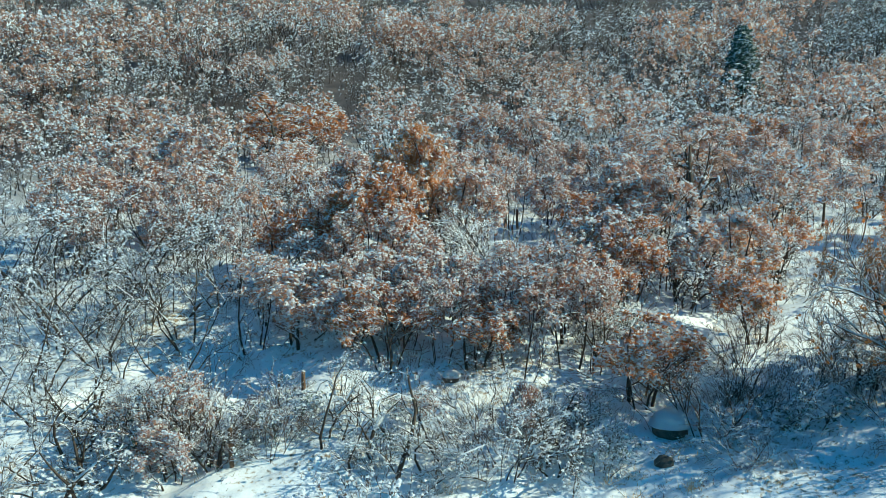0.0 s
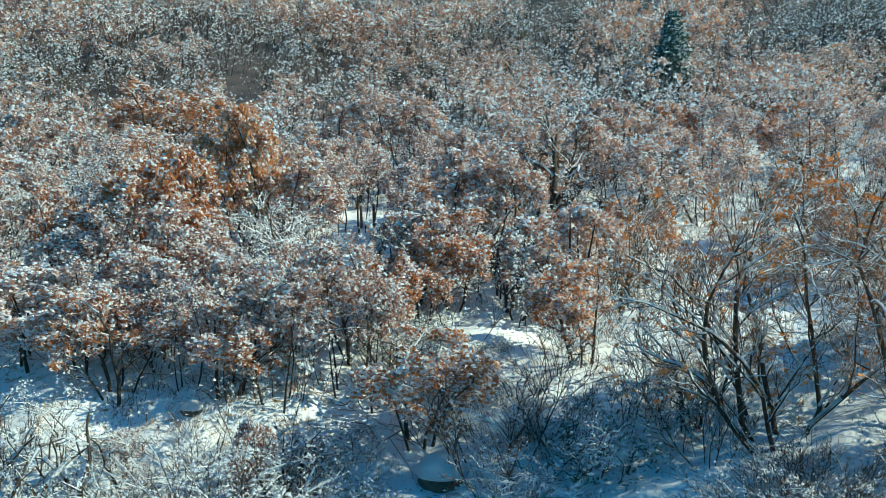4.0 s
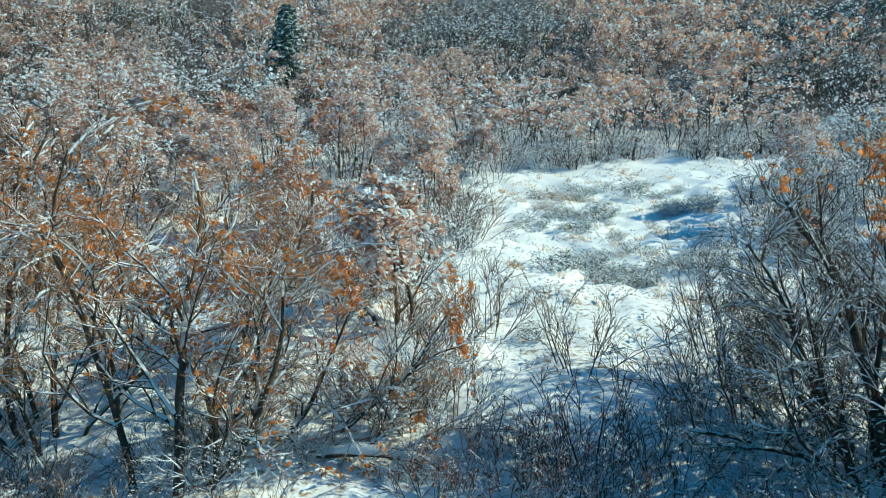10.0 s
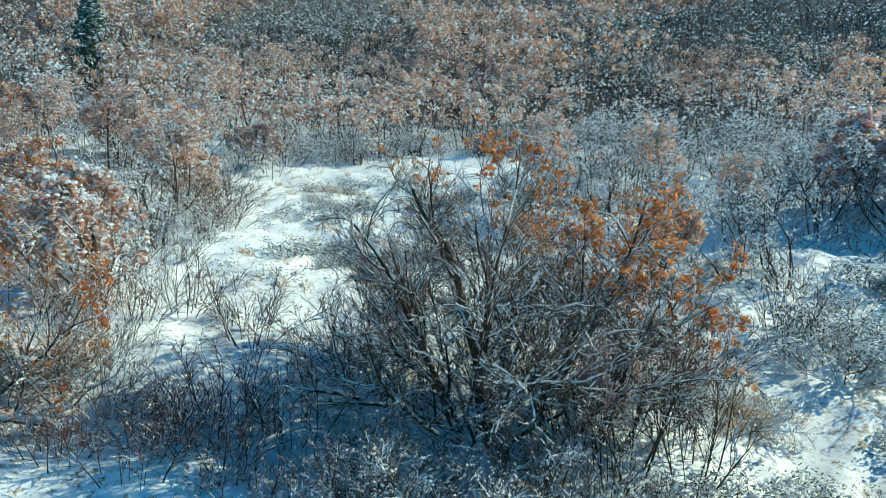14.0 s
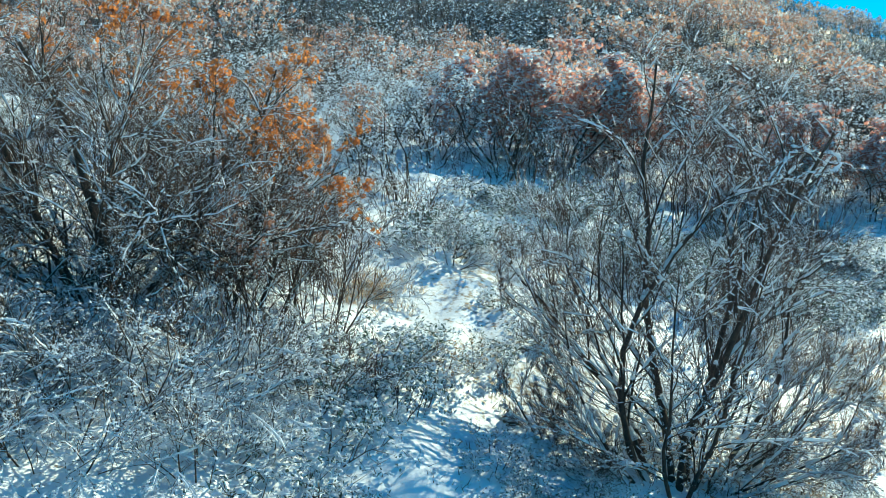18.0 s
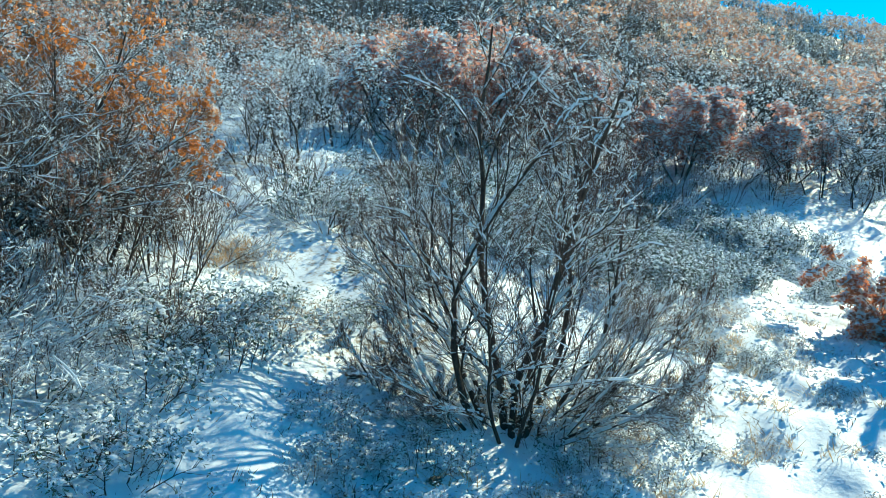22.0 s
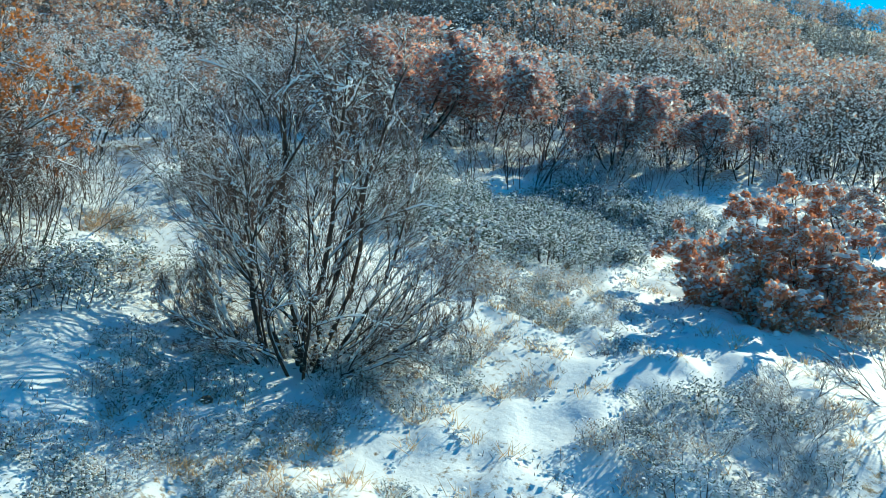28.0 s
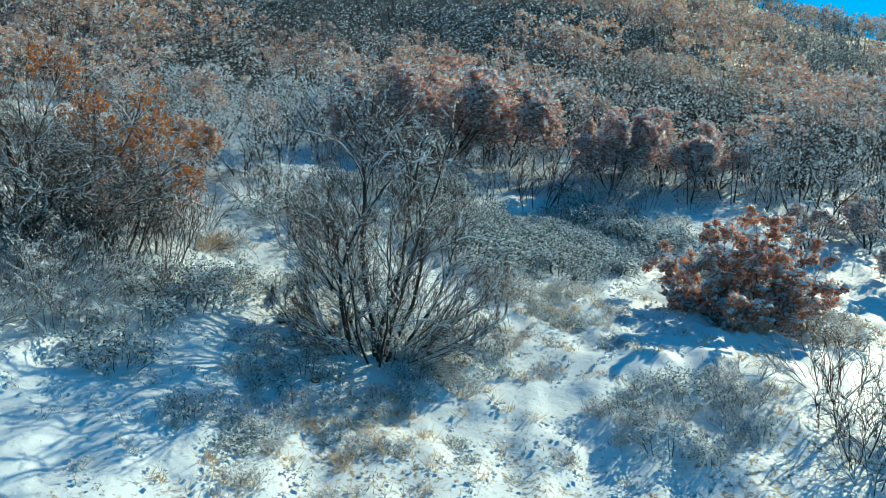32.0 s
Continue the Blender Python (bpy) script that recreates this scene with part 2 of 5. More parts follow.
def land(x, y):
    """The height of the ground, without the small lumps of the snow."""
    x, y = np.asarray(x, float), np.asarray(y, float)
    cx, cy = np.clip(x, -45, 75), np.clip(y, -12, 75)
    near = -2.3 + 0.093 * cx + 0.34 * cy + 0.0007 * cx * cx - 0.0016 * cx * cy - 0.0016 * cy * cy
    for a, b, s, k in KNOLLS:
        near = near + k * np.exp(-((x - a) ** 2 + (y - b) ** 2) / (2 * s * s))
    dx, dy = x - 16, y + 2
    r = np.hypot(dx, dy)
    bearing = np.degrees(np.arctan2(dx, dy))
    rise = np.interp(bearing, [-180, -140, -70, -20, 60, 70, 77, 86, 100, 130, 180],
                     [-0.02, -0.02, 0.12, 0.315, 0.315, 0.28, 0.215, 0.175, 0.12, 0.0, -0.02])
    rr = np.minimum(r, 210)
    far = 1.0 + rr * rise * (0.72 + 0.28 * smooth(50, 190, r)) - np.maximum(r - 210, 0) * 0.06
    far = far + 5 * value_noise(x / 38, y / 38, 5) * smooth(70, 150, r)
    k = smooth(48, 85, r)
    return near * (1 - k) + far * k


def ground_height(x, y):
    x, y = np.asarray(x, float), np.asarray(y, float)
    z = land(x, y)
    z = z + 0.34 * value_noise(x / 2.6, y / 2.6, 1) + 0.2 * value_noise(x / 0.95, y / 0.95, 2) + 0.13 * value_noise(x / 0.45, y / 0.45, 3)
    # wind ripples of the open snow
    u, v = x * 0.9 + y * 0.42, -x * 0.42 + y * 0.9
    return z + 0.16 * value_noise(u / 1.3, v / 0.42, 4)


# ---- mesh helpers ----
def mesh_from(name, verts, faces, mats, index=None, flat=True):
    """A mesh from arrays: verts (n, 3) and a list of arrays of faces, each (m, 3) or (m, 4)."""
    faces = [f for f in faces if len(f)]
    me = bpy.data.meshes.new(name)
    me.vertices.add(len(verts))
    me.vertices.foreach_set("co", np.asarray(verts, np.float32).ravel())
    loops = np.concatenate([f.ravel() for f in faces])
    sizes = np.concatenate([np.full(len(f), f.shape[1]) for f in faces])
    me.loops.add(len(loops))
    me.loops.foreach_set("vertex_index", loops.astype(np.int32))
    me.polygons.add(len(sizes))
    me.polygons.foreach_set("loop_start", np.concatenate([[0], np.cumsum(sizes)[:-1]]).astype(np.int32))
    me.polygons.foreach_set("loop_total", sizes.astype(np.int32))
    if index is not None:
        me.polygons.foreach_set("material_index", index.astype(np.int32))
    me.polygons.foreach_set("use_smooth", np.full(len(sizes), not flat))
    for m in mats:
        me.materials.append(m)
    me.update(calc_edges=True)
    return me


def joined(pieces):
    """Joins (verts, [faces...]) pairs."""
    verts, faces, off = [], [], 0
    for v, fs in pieces:
        verts.append(v)
        faces += [f + off for f in fs if len(f)]
        off += len(v)
    return np.concatenate(verts), faces


def part(name, shape, mat, parent, label="", flat=False):
    ob = new(name, mesh_from(name, shape[0], shape[1], [mat], flat=flat))
    ob.parent = parent
    if label:
        tagged(ob, label)
    return ob


def unit(v):
    return v / np.maximum(np.linalg.norm(v, axis=-1, keepdims=True), 1e-9)


def tubes(P, R, sides, tip=False):
    """Round bars along polylines P (n, k, 3) with radii R (n, k); with tip they end in a point."""
    n, k, _ = P.shape
    d = unit(P[:, -1] - P[:, 0])
    a = unit(np.cross(d, np.where(np.abs(d[:, 2:3]) > 0.9, [[1.0, 0, 0]], [[0, 0, 1.0]])))
    b = np.cross(d, a)
    th = np.arange(sides) / sides * 2 * np.pi + 0.4
    ring = a[:, None, None] * np.cos(th)[None, None, :, None] + b[:, None, None] * np.sin(th)[None, None, :, None]
    V = P[:, :, None] + ring * R[:, :, None, None]
    kk = k - 1 if tip else k
    V = V[:, :kk].reshape(n, kk * sides, 3)
    per = kk * sides + (1 if tip else 0)
    if tip:
        V = np.concatenate([V, P[:, -1:]], 1)
    base = (np.arange(n) * per)[:, None]
    i, j = np.meshgrid(np.arange(kk - 1), np.arange(sides), indexing="ij")
    i, j = i.ravel(), j.ravel()
    q = np.stack([i * sides + j, i * sides + (j + 1) % sides, (i + 1) * sides + (j + 1) % sides, (i + 1) * sides + j], -1)
    quads = (base[:, :, None] + q[None]).reshape(-1, 4) if len(q) else np.zeros((0, 4), int)
    tris = np.zeros((0, 3), int)
    if tip:
        j = np.arange(sides)
        t = np.stack([(kk - 1) * sides + j, (kk - 1) * sides + (j + 1) % sides, np.full(sides, per - 1)], -1)
        tris = (base[:, :, None] + t[None]).reshape(-1, 3)
    return V.reshape(-1, 3), [quads, tris]


def snow_caps(rng, P, R, thick, keep=0.8, steep=0.8, cut=2):
    """Uneven cushions of snow that lie along the upper side of polylines, broken here and there."""
    n, k, _ = P.shape
    f = np.linspace(0, k - 1.001, (k - 1) * cut + 1)
    i, w = f.astype(int), f - f.astype(int)
    P = P[:, i] * (1 - w)[None, :, None] + P[:, i + 1] * w[None, :, None]
    R = R[:, i] * (1 - w)[None] + R[:, i + 1] * w[None]
    n, k, _ = P.shape
    d = unit(np.diff(P, axis=1))
    lie = (np.abs(d[:, :, 2]) < steep) & (rng.random((n, k - 1)) < keep)
    # how deep the snow lies at each joint: nothing where it has fallen off
    deep = np.zeros((n, k))
    deep[:, :-1] += lie
    deep[:, 1:] += lie
    deep = np.minimum(deep, 1) * thick * rng.uniform(0.35, 1.25, (n, k))
    deep[:, -1] *= 0.15
    deep[:, 0] *= 0.5
    D = np.concatenate([d, d[:, -1:]], 1)
    side = unit(np.cross(D, [[[0, 0, 1.0]]]))
    up = np.cross(side, D)
    up = up * np.sign(up[:, :, 2:3] + 1e-9)
    wide = (R * 0.9 + deep * rng.uniform(0.05, 0.4, (n, k)))[:, :, None]
    r, t = R[:, :, None], deep[:, :, None]
    rows = np.stack([P + side * wide - up * 0.1 * r, P + side * wide * 0.6 + up * (r * 0.75 + t * 0.75), P - side * wide * 0.6 + up * (r * 0.75 + t * 0.8), P - side * wide - up * 0.1 * r], 2)
    V0, V1 = rows[:, :-1][lie], rows[:, 1:][lie]
    m = len(V0)
    V = np.concatenate([V0, V1], 1)
    b = (np.arange(m) * 8)[:, None]
    quads = np.concatenate([b + np.array([[0, 1, 5, 4]]), b + np.array([[1, 2, 6, 5]]), b + np.array([[2, 3, 7, 6]])])
    return V.reshape(-1, 3), [quads]


def bits(rng, C, size):
    """Little peaked heaps of snow, four faces each."""
    n = len(C)
    a = rng.uniform(0, 6.28, n)[:, None] + np.arange(4)[None] * 1.5708
    s = np.asarray(size).reshape(-1, 1) * rng.uniform(0.6, 1.4, (n, 1))
    low = np.stack([np.cos(a), np.sin(a), rng.uniform(-0.8, 0.2, (n, 4))], 2) * (s * rng.uniform(0.6, 1.3, (n, 4)))[:, :, None]
    top = np.stack([rng.normal(size=n) * 0.3, rng.normal(size=n) * 0.3, rng.uniform(0.5, 1.0, n)], 1)[:, None] * s[:, :, None]
    V = np.concatenate([low, top], 1) + C[:, None]
    f = np.array([(0, 1, 4), (1, 2, 4), (2, 3, 4), (3, 0, 4)])
    return V.reshape(-1, 3), [((np.arange(n) * 5)[:, None, None] + f[None]).reshape(-1, 3)]


def along(rng, P, each):
    """Random places along polylines."""
    n, k, _ = P.shape
    idx = np.repeat(np.arange(n), each)
    f = rng.random(len(idx)) * (k - 1.001)
    i = f.astype(int)
    w = (f - i)[:, None]
    return P[idx, i] * (1 - w) + P[idx, i + 1] * w


def flakes(rng, C, size, long=1.5, flat_up=0.0):
    """Small bent blades, as leaves, at the places C."""
    n = len(C)
    d = unit(rng.normal(size=(n, 3)))
    e = unit(np.cross(d, rng.normal(size=(n, 3)) + np.array([0, 0, flat_up])))
    s = size * (0.6 + 0.8 * rng.random(n))[:, None]
    up = np.cross(d, e) * s * 0.18
    V = np.stack([C - d * s * long * 0.5, C + e * s * 0.5 + up, C + d * s * long * 0.5, C - e * s * 0.5 + up], 1).reshape(-1, 3)
    b = (np.arange(n) * 4)[:, None]
    return V, [np.concatenate([b + np.array([[0, 1, 2]]), b + np.array([[0, 2, 3]])])]


def lumps(rng, C, size, flat=0.6):
    """Uneven little heaps, as snow on a bush: eight faces each."""
    n = len(C)
    o = np.array([(1, 0, 0), (0, 1, 0), (-1, 0, 0), (0, -1, 0), (0, 0, 1), (0, 0, -0.6)], float)
    s = np.asarray(size).reshape(-1, 1, 1) * (0.6 + 0.8 * rng.random((n, 6, 1)))
    V = C[:, None] + o[None] * s * np.array([1, 1, flat])
    f = np.array([(0, 1, 4), (1, 2, 4), (2, 3, 4), (3, 0, 4), (1, 0, 5), (2, 1, 5), (3, 2, 5), (0, 3, 5)])
    return V.reshape(-1, 3), [((np.arange(n) * 6)[:, None, None] + f[None]).reshape(-1, 3)]


def leaf_clumps(rng, C, radius, each, size):
    """Bunches of leaves round the places C, wider than high, that hang a little."""
    n = len(C)
    r = radius * rng.uniform(0.55, 1.3, n)
    D = unit(rng.normal(size=(n, each, 3))) * rng.uniform(0.25, 1.0, (n, each, 1)) ** 0.6
    P = C[:, None] + D * r[:, None, None] * np.array([1.0, 1.0, 0.75]) - np.array([0, 0, 0.15]) * r[:, None, None]
    return flakes(rng, P.reshape(-1, 3), size, 1.5, 0.6)


def snow_pads(rng, C, size, tall=0.55):
    """Lobed cushions of snow, a skirt, a shoulder and a top: eighteen faces each."""
    n = len(C)
    a = (np.arange(6)[None] + rng.uniform(-0.3, 0.3, (n, 6))) * 1.0472 + rng.uniform(0, 6.28, (n, 1))
    s = (np.asarray(size) * np.ones(n))[:, None]
    r0 = s * rng.uniform(0.55, 1.35, (n, 6))
    r1 = r0 * rng.uniform(0.5, 0.8, (n, 6))
    z0 = -s * rng.uniform(0.0, 0.55, (n, 6))
    z1 = s * tall * rng.uniform(0.35, 0.9, (n, 6))
    low = np.stack([r0 * np.cos(a), r0 * np.sin(a), z0], 2)
    mid = np.stack([r1 * np.cos(a), r1 * np.sin(a), z1], 2)
    top = np.stack([s[:, 0] * rng.uniform(-0.2, 0.2, n), s[:, 0] * rng.uniform(-0.2, 0.2, n), s[:, 0] * tall * rng.uniform(0.8, 1.2, n)], 1)[:, None]
    V = np.concatenate([low, mid, top], 1) + C[:, None]
    j = np.arange(6)
    k = (j + 1) % 6
    f = np.concatenate([np.stack([j, k, 6 + k], 1), np.stack([j, 6 + k, 6 + j], 1), np.stack([6 + j, 6 + k, 0 * j + 12], 1)])
    return V.reshape(-1, 3), [((np.arange(n) * 13)[:, None, None] + f[None]).reshape(-1, 3)]


# ---- how woody plants grow ----
def bend(rng, start, way, length, k, wiggle, rise):
    n = len(start)
    step = (length / (k - 1))[:, None]
    P = [start]
    d = unit(way)
    curl = rng.normal(size=(n, 3)) * wiggle * 0.6
    for _ in range(k - 1):
        P.append(P[-1] + d * step)
        d = unit(d + rng.normal(size=(n, 3)) * wiggle * 0.8 + curl + np.array([0, 0, rise]))
    return np.stack(P, 1)


def offshoots(rng, P, R, L, each, lo, hi, angle, ratio, k, wiggle, rise, thin, end=0.25, even=True):
    """Side shoots of polylines: places lo..hi along them, an angle (degrees) off their way, and ratio of their length."""
    n, kk, _ = P.shape
    idx = np.repeat(np.arange(n), each)
    m = len(idx)
    if even:
        t = lo + (hi - lo) * ((np.tile(np.arange(each), n) + rng.random(m)) / each)
    else:
        t = lo + (hi - lo) * rng.random(m)
    f = np.clip(t * (kk - 1), 0, kk - 1.001)
    i = f.astype(int)
    w = (f - i)[:, None]
    start = P[idx, i] * (1 - w) + P[idx, i + 1] * w
    r = R[idx, i] * (1 - w[:, 0]) + R[idx, i + 1] * w[:, 0]
    d = unit(P[idx, i + 1] - P[idx, i])
    s = unit(np.cross(d, rng.normal(size=(m, 3))))
    a = np.radians(angle * (0.6 + 0.8 * rng.random(m)))[:, None]
    way = d * np.cos(a) + s * np.sin(a)
    length = L[idx] * ratio * (1.15 - 0.6 * t) * (0.6 + 0.8 * rng.random(m))
    Q = bend(rng, start, way, length, k, wiggle, rise)
    r0 = np.minimum(r * 0.9, r * thin + 0.0015)
    RR = r0[:, None] * np.linspace(1, end, k)[None]
    return Q, RR, length


def cones(P, R):
    """The finest twigs: three-sided points from P (n, 2, 3)."""
    return tubes(P[:, [0, -1]], np.stack([R, R], 1), 3, True)


def within(P, dome):
    """Draws the outermost shoots in, so that a crown closes to a rounded top: dome is a centre and three half-widths."""
    c, r = np.array(dome[:3], float), np.array(dome[3:], float)
    u = (P - c) / r
    v = u.copy()
    v[..., 2] = np.maximum(v[..., 2], 0)
    q = np.maximum(np.linalg.norm(v, axis=-1, keepdims=True), 1e-6)
    f = np.where(q > 0.65, (0.65 + 0.42 * np.tanh((q - 0.65) / 0.5)) / q, 1.0)
    out = u * f
    out[..., 2] = np.where(u[..., 2] > 0, out[..., 2], u[..., 2])
    return c + out * r


def oak_shapes(seed, stems, limb=6, branch=6, twig=6, spray=0, wiggle=0.22, rise=0.10, angle=48, leaf=0.0, leaf_size=0.06, many=1,
               snow=0.028, fine=0.0045, limb_ratio=0.5, leaf_side=None, fleck=0.0, fleck_size=0.05, lod=0, bunch=0.55, bole=0.25, fine_snow=0.3, dome=None, clump=None, crest=0.0, thin=0.6):
    """stems: (x, y, z, way x, way y, way z, length, radius). Gives the shapes of the stems, limbs, crown, foliage and snow."""
    rng = np.random.default_rng(seed)
    S = np.array(stems, float)
    ks, kl, kb = ((8, 7, 5), (6, 4, 3), (3, 2, 2))[lod]
    P0 = bend(rng, S[:, :3], S[:, 3:6], S[:, 6], ks, wiggle * 0.75, rise * 0.5)
    R0 = S[:, 7:8] * np.linspace(1, 0.22, ks)[None]
    P1, R1, L1 = offshoots(rng, P0, R0, S[:, 6], limb, bole, 1.0, angle, limb_ratio, kl, wiggle, rise, thin)
    P2, R2, L2 = offshoots(rng, P1, R1, L1, branch, 0.15, 1.0, angle, 0.6 if lod else 0.5, kb, wiggle, rise, thin)
    R1, R2 = np.maximum(R1, fine * 1.6), np.maximum(R2, fine * 1.2)
    P3, R3, L3 = offshoots(rng, P2, R2, L2, twig, 0.12, 1.0, angle * 0.85, 0.65 if lod else 0.55, 3 if lod == 0 else 2, wiggle, rise, 0.7 if thin > 0.55 else 0.4, 0.5)
    P4 = None
    if spray:
        P4, R4, L4 = offshoots(rng, P3, R3, L3, spray, 0.15, 1.0, 36, 0.7, 2, wiggle, rise, 0.9, 0.6)
    if dome is not None:
        P0, P1, P2, P3 = (within(q, dome) for q in (P0, P1, P2, P3))
        P4 = within(P4, dome) if spray else None
    out = {"stem": [tubes(P0[i:i + 1], R0[i:i + 1], (6, 4, 3)[lod], lod == 2) for i in range(len(S))]}
    sl, sb = ((5, 4), (3, 3), (3, 3))[lod]
    if lod == 0:
        out["limb"] = []
        for i in range(len(P1)):
            j = slice(i * branch, (i + 1) * branch)
            out["limb"].append(joined([tubes(P1[i:i + 1], R1[i:i + 1], sl), tubes(P2[j], R2[j], sb, True)]))
        fine_parts = [tubes(P3, np.maximum(R3, fine), 3, True)]
    else:
        fine_parts = [tubes(P1, R1, sl, True), tubes(P2, R2, sb, True), cones(P3, np.full(len(P3), fine))]
    ends = P3
    if spray:
        fine_parts.append(cones(P4, np.full(len(P4), fine * 0.8)))
        ends = P4
    out["crown"] = joined(fine_parts)
    if lod == 0:
        caps = [snow_caps(rng, P0, R0, snow * 1.1, 0.6, 0.88, 4), snow_caps(rng, P1, R1, snow, 0.75, 0.9, 3), snow_caps(rng, P2, R2, snow * 0.5, 0.5, 0.85, 2), bits(rng, along(rng, P2, 2), snow * rng.uniform(0.3, 0.8, 2 * len(P2))),
                snow_caps(rng, P3, np.full(P3.shape[:2], fine), snow * 0.5, fine_snow, 0.85, 1)]
    elif lod == 1:
        caps = [snow_caps(rng, P0, R0, snow, 0.45, 0.8, 1), snow_caps(rng, P1, R1, snow * 0.8, 0.5, 0.88, 1), bits(rng, along(rng, P2, 2), snow * rng.uniform(0.5, 1.1, 2 * len(P2)))]
    else:
        caps = [bits(rng, along(rng, P1, 2), snow * rng.uniform(0.7, 1.6, 2 * len(P1)))]
    tips = ends[:, -1]
    clot = 0.5 + value_noise(tips[:, 0] / bunch + tips[:, 2] * 1.1 + seed, tips[:, 1] / bunch - tips[:, 2] * 1.5, seed + 3)
    if fleck > 0:
        pick = tips[rng.random(len(tips)) < fleck * np.clip((clot - 0.25) * 3, 0.1, 1)]
        pick = pick + rng.normal(size=pick.shape) * 0.04
        caps.append(bits(rng, pick, fleck_size * rng.uniform(0.4, 1.1, len(pick))))
    if clump is not None:
        # leaves that stay on in bunches at the ends of the boughs, most of them under a cushion of snow
        radius, each, size, pad, share = clump
        K = np.concatenate([P1[:, -1], P2[:, -1]])
        if lod < 2:
            K = np.concatenate([K, P2[:, P2.shape[1] // 2] * 0.5 + P2[:, -1] * 0.5, P3[:: max(1, twig // 2), -1]])
        v = 0.5 + value_noise(K[:, 0] / bunch + K[:, 2] * 1.3 + seed, K[:, 1] / bunch + K[:, 2] * 1.7, seed)
        high = K[:, 2] / max(K[:, 2].max(), 1e-6)
        chance = (np.clip((leaf - v) * 5 + 0.5, 0, 1) if leaf < 1 else np.ones(len(K))) * smooth(crest - 0.15, crest + 0.2, high)
        if leaf_side is not None:
            chance = chance * smooth(leaf_side[3], leaf_side[4], K @ np.array(leaf_side[:3], float))
        K = K[rng.random(len(K)) < chance]
        out["foliage"] = leaf_clumps(rng, K, radius, each, size)
        top = np.repeat(K[rng.random(len(K)) < share], 1 if lod == 2 else 2, 0)
        top = top + rng.normal(size=top.shape) * radius * np.array([0.6, 0.6, 0.3]) + np.array([0, 0, radius * 0.4])
        caps.append((bits if lod == 2 else snow_pads)(rng, top, pad * rng.uniform(0.3, 1.2, len(top))))
    out["snow_cover"] = joined(caps)
    if leaf > 0 and clump is None:
        C = tips
        # leaves hang in bunches: whole sprays keep theirs, others are bare
        v = 0.5 + value_noise(C[:, 0] / bunch + C[:, 2] * 1.3 + seed, C[:, 1] / bunch + C[:, 2] * 1.7, seed)
        chance = np.clip((leaf - v) * 5 + 0.5, 0, 1) if leaf < 1 else np.ones(len(C))
        if leaf_side is not None:
            chance = chance * smooth(leaf_side[3], leaf_side[4], C @ np.array(leaf_side[:3], float))
        C = C[rng.random(len(C)) < chance]
        C = np.repeat(C, many, 0)
        C = C + rng.normal(size=C.shape) * (0.035 + 0.02 * many)
        if len(C):
            out["foliage"] = flakes(rng, C, leaf_size, 1.5)
    return out


def stems_of(seed, n, height, radius, spread, lean, ring=0.2, tilt=(0, 0)):
    """n stems from a stool: spread in degrees from upright."""
    rng = np.random.default_rng(seed + 999)
    rows = []
    for i in range(n):
        a = 2 * math.pi * (i + rng.random() * 0.7) / n
        s = radians(lean + (spread - lean) * rng.random())
        d = ring * (0.4 + 0.8 * rng.random())
        rows.append((d * math.cos(a), d * math.sin(a), -0.15, math.sin(s) * math.cos(a) + tilt[0], math.sin(s) * math.sin(a) + tilt[1], math.cos(s),
                     height * (0.75 + 0.4 * rng.random()), radius * (0.6 + 0.6 * rng.random())))
    return rows


STUFF_LABELS = {"crown": "fine bare twigs", "snow_cover": "fresh snow resting along the branches", "foliage": "withered leaves", "straw": "dry stalks"}


def plant(name, shapes, x, y, label, category, bark=None, twig=None, leaf=None, group="", turn=0, scale=1.0, sink=0.05, leaf_label=""):
    """Sets up one tree or bush as a thing with its parts."""
    ob = new(name)
    ob.matrix_basis = Matrix.Translation((x, y, float(ground_height(x, y)) - sink)) @ Matrix.Rotation(turn, 4, "Z") @ Matrix.Scale(scale, 4)
    tagged(ob, label, category, group)
    for key in ("stem", "limb"):
        for shape in shapes.get(key, []):
            part(key, shape, bark or BARK, ob)
    for key, mat in (("crown", twig or TWIG), ("foliage", leaf or ORANGE), ("snow_cover", SNOW_MAT)):
        if key in shapes and len(shapes[key][0]):
            tagged(part(key, shapes[key], mat, ob, leaf_label if key == "foliage" and leaf_label else STUFF_LABELS[key], flat=key != "snow_cover" or category == "tree"), kind="stuff")
    return ob


# ---- the ground: one sheet, finer where the camera passes ----
def lines(lo, hi, step, reach):
    mid = np.arange(lo, hi + step * 0.5, step)
    out = np.cumsum(np.geomspace(step * 1.1, reach * 0.22, 34))
    out = out * (reach / out[-1])
    return np.concatenate([lo - out[::-1], mid, hi + out])


gx, gy = lines(-8, 46, 0.17, 1200), lines(-6, 32, 0.17, 1200)
GX, GY = np.meshgrid(gx, gy)
GZ = ground_height(GX, GY)
nx, ny = len(gx), len(gy)
gi = (np.arange(ny - 1)[:, None] * nx + np.arange(nx - 1)[None]).ravel()
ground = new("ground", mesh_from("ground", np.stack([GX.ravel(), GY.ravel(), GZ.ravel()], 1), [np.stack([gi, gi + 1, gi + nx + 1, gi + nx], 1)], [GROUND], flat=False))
tagged(ground, "snow-covered hillside with dry grass showing through", "ground", kind="structure")

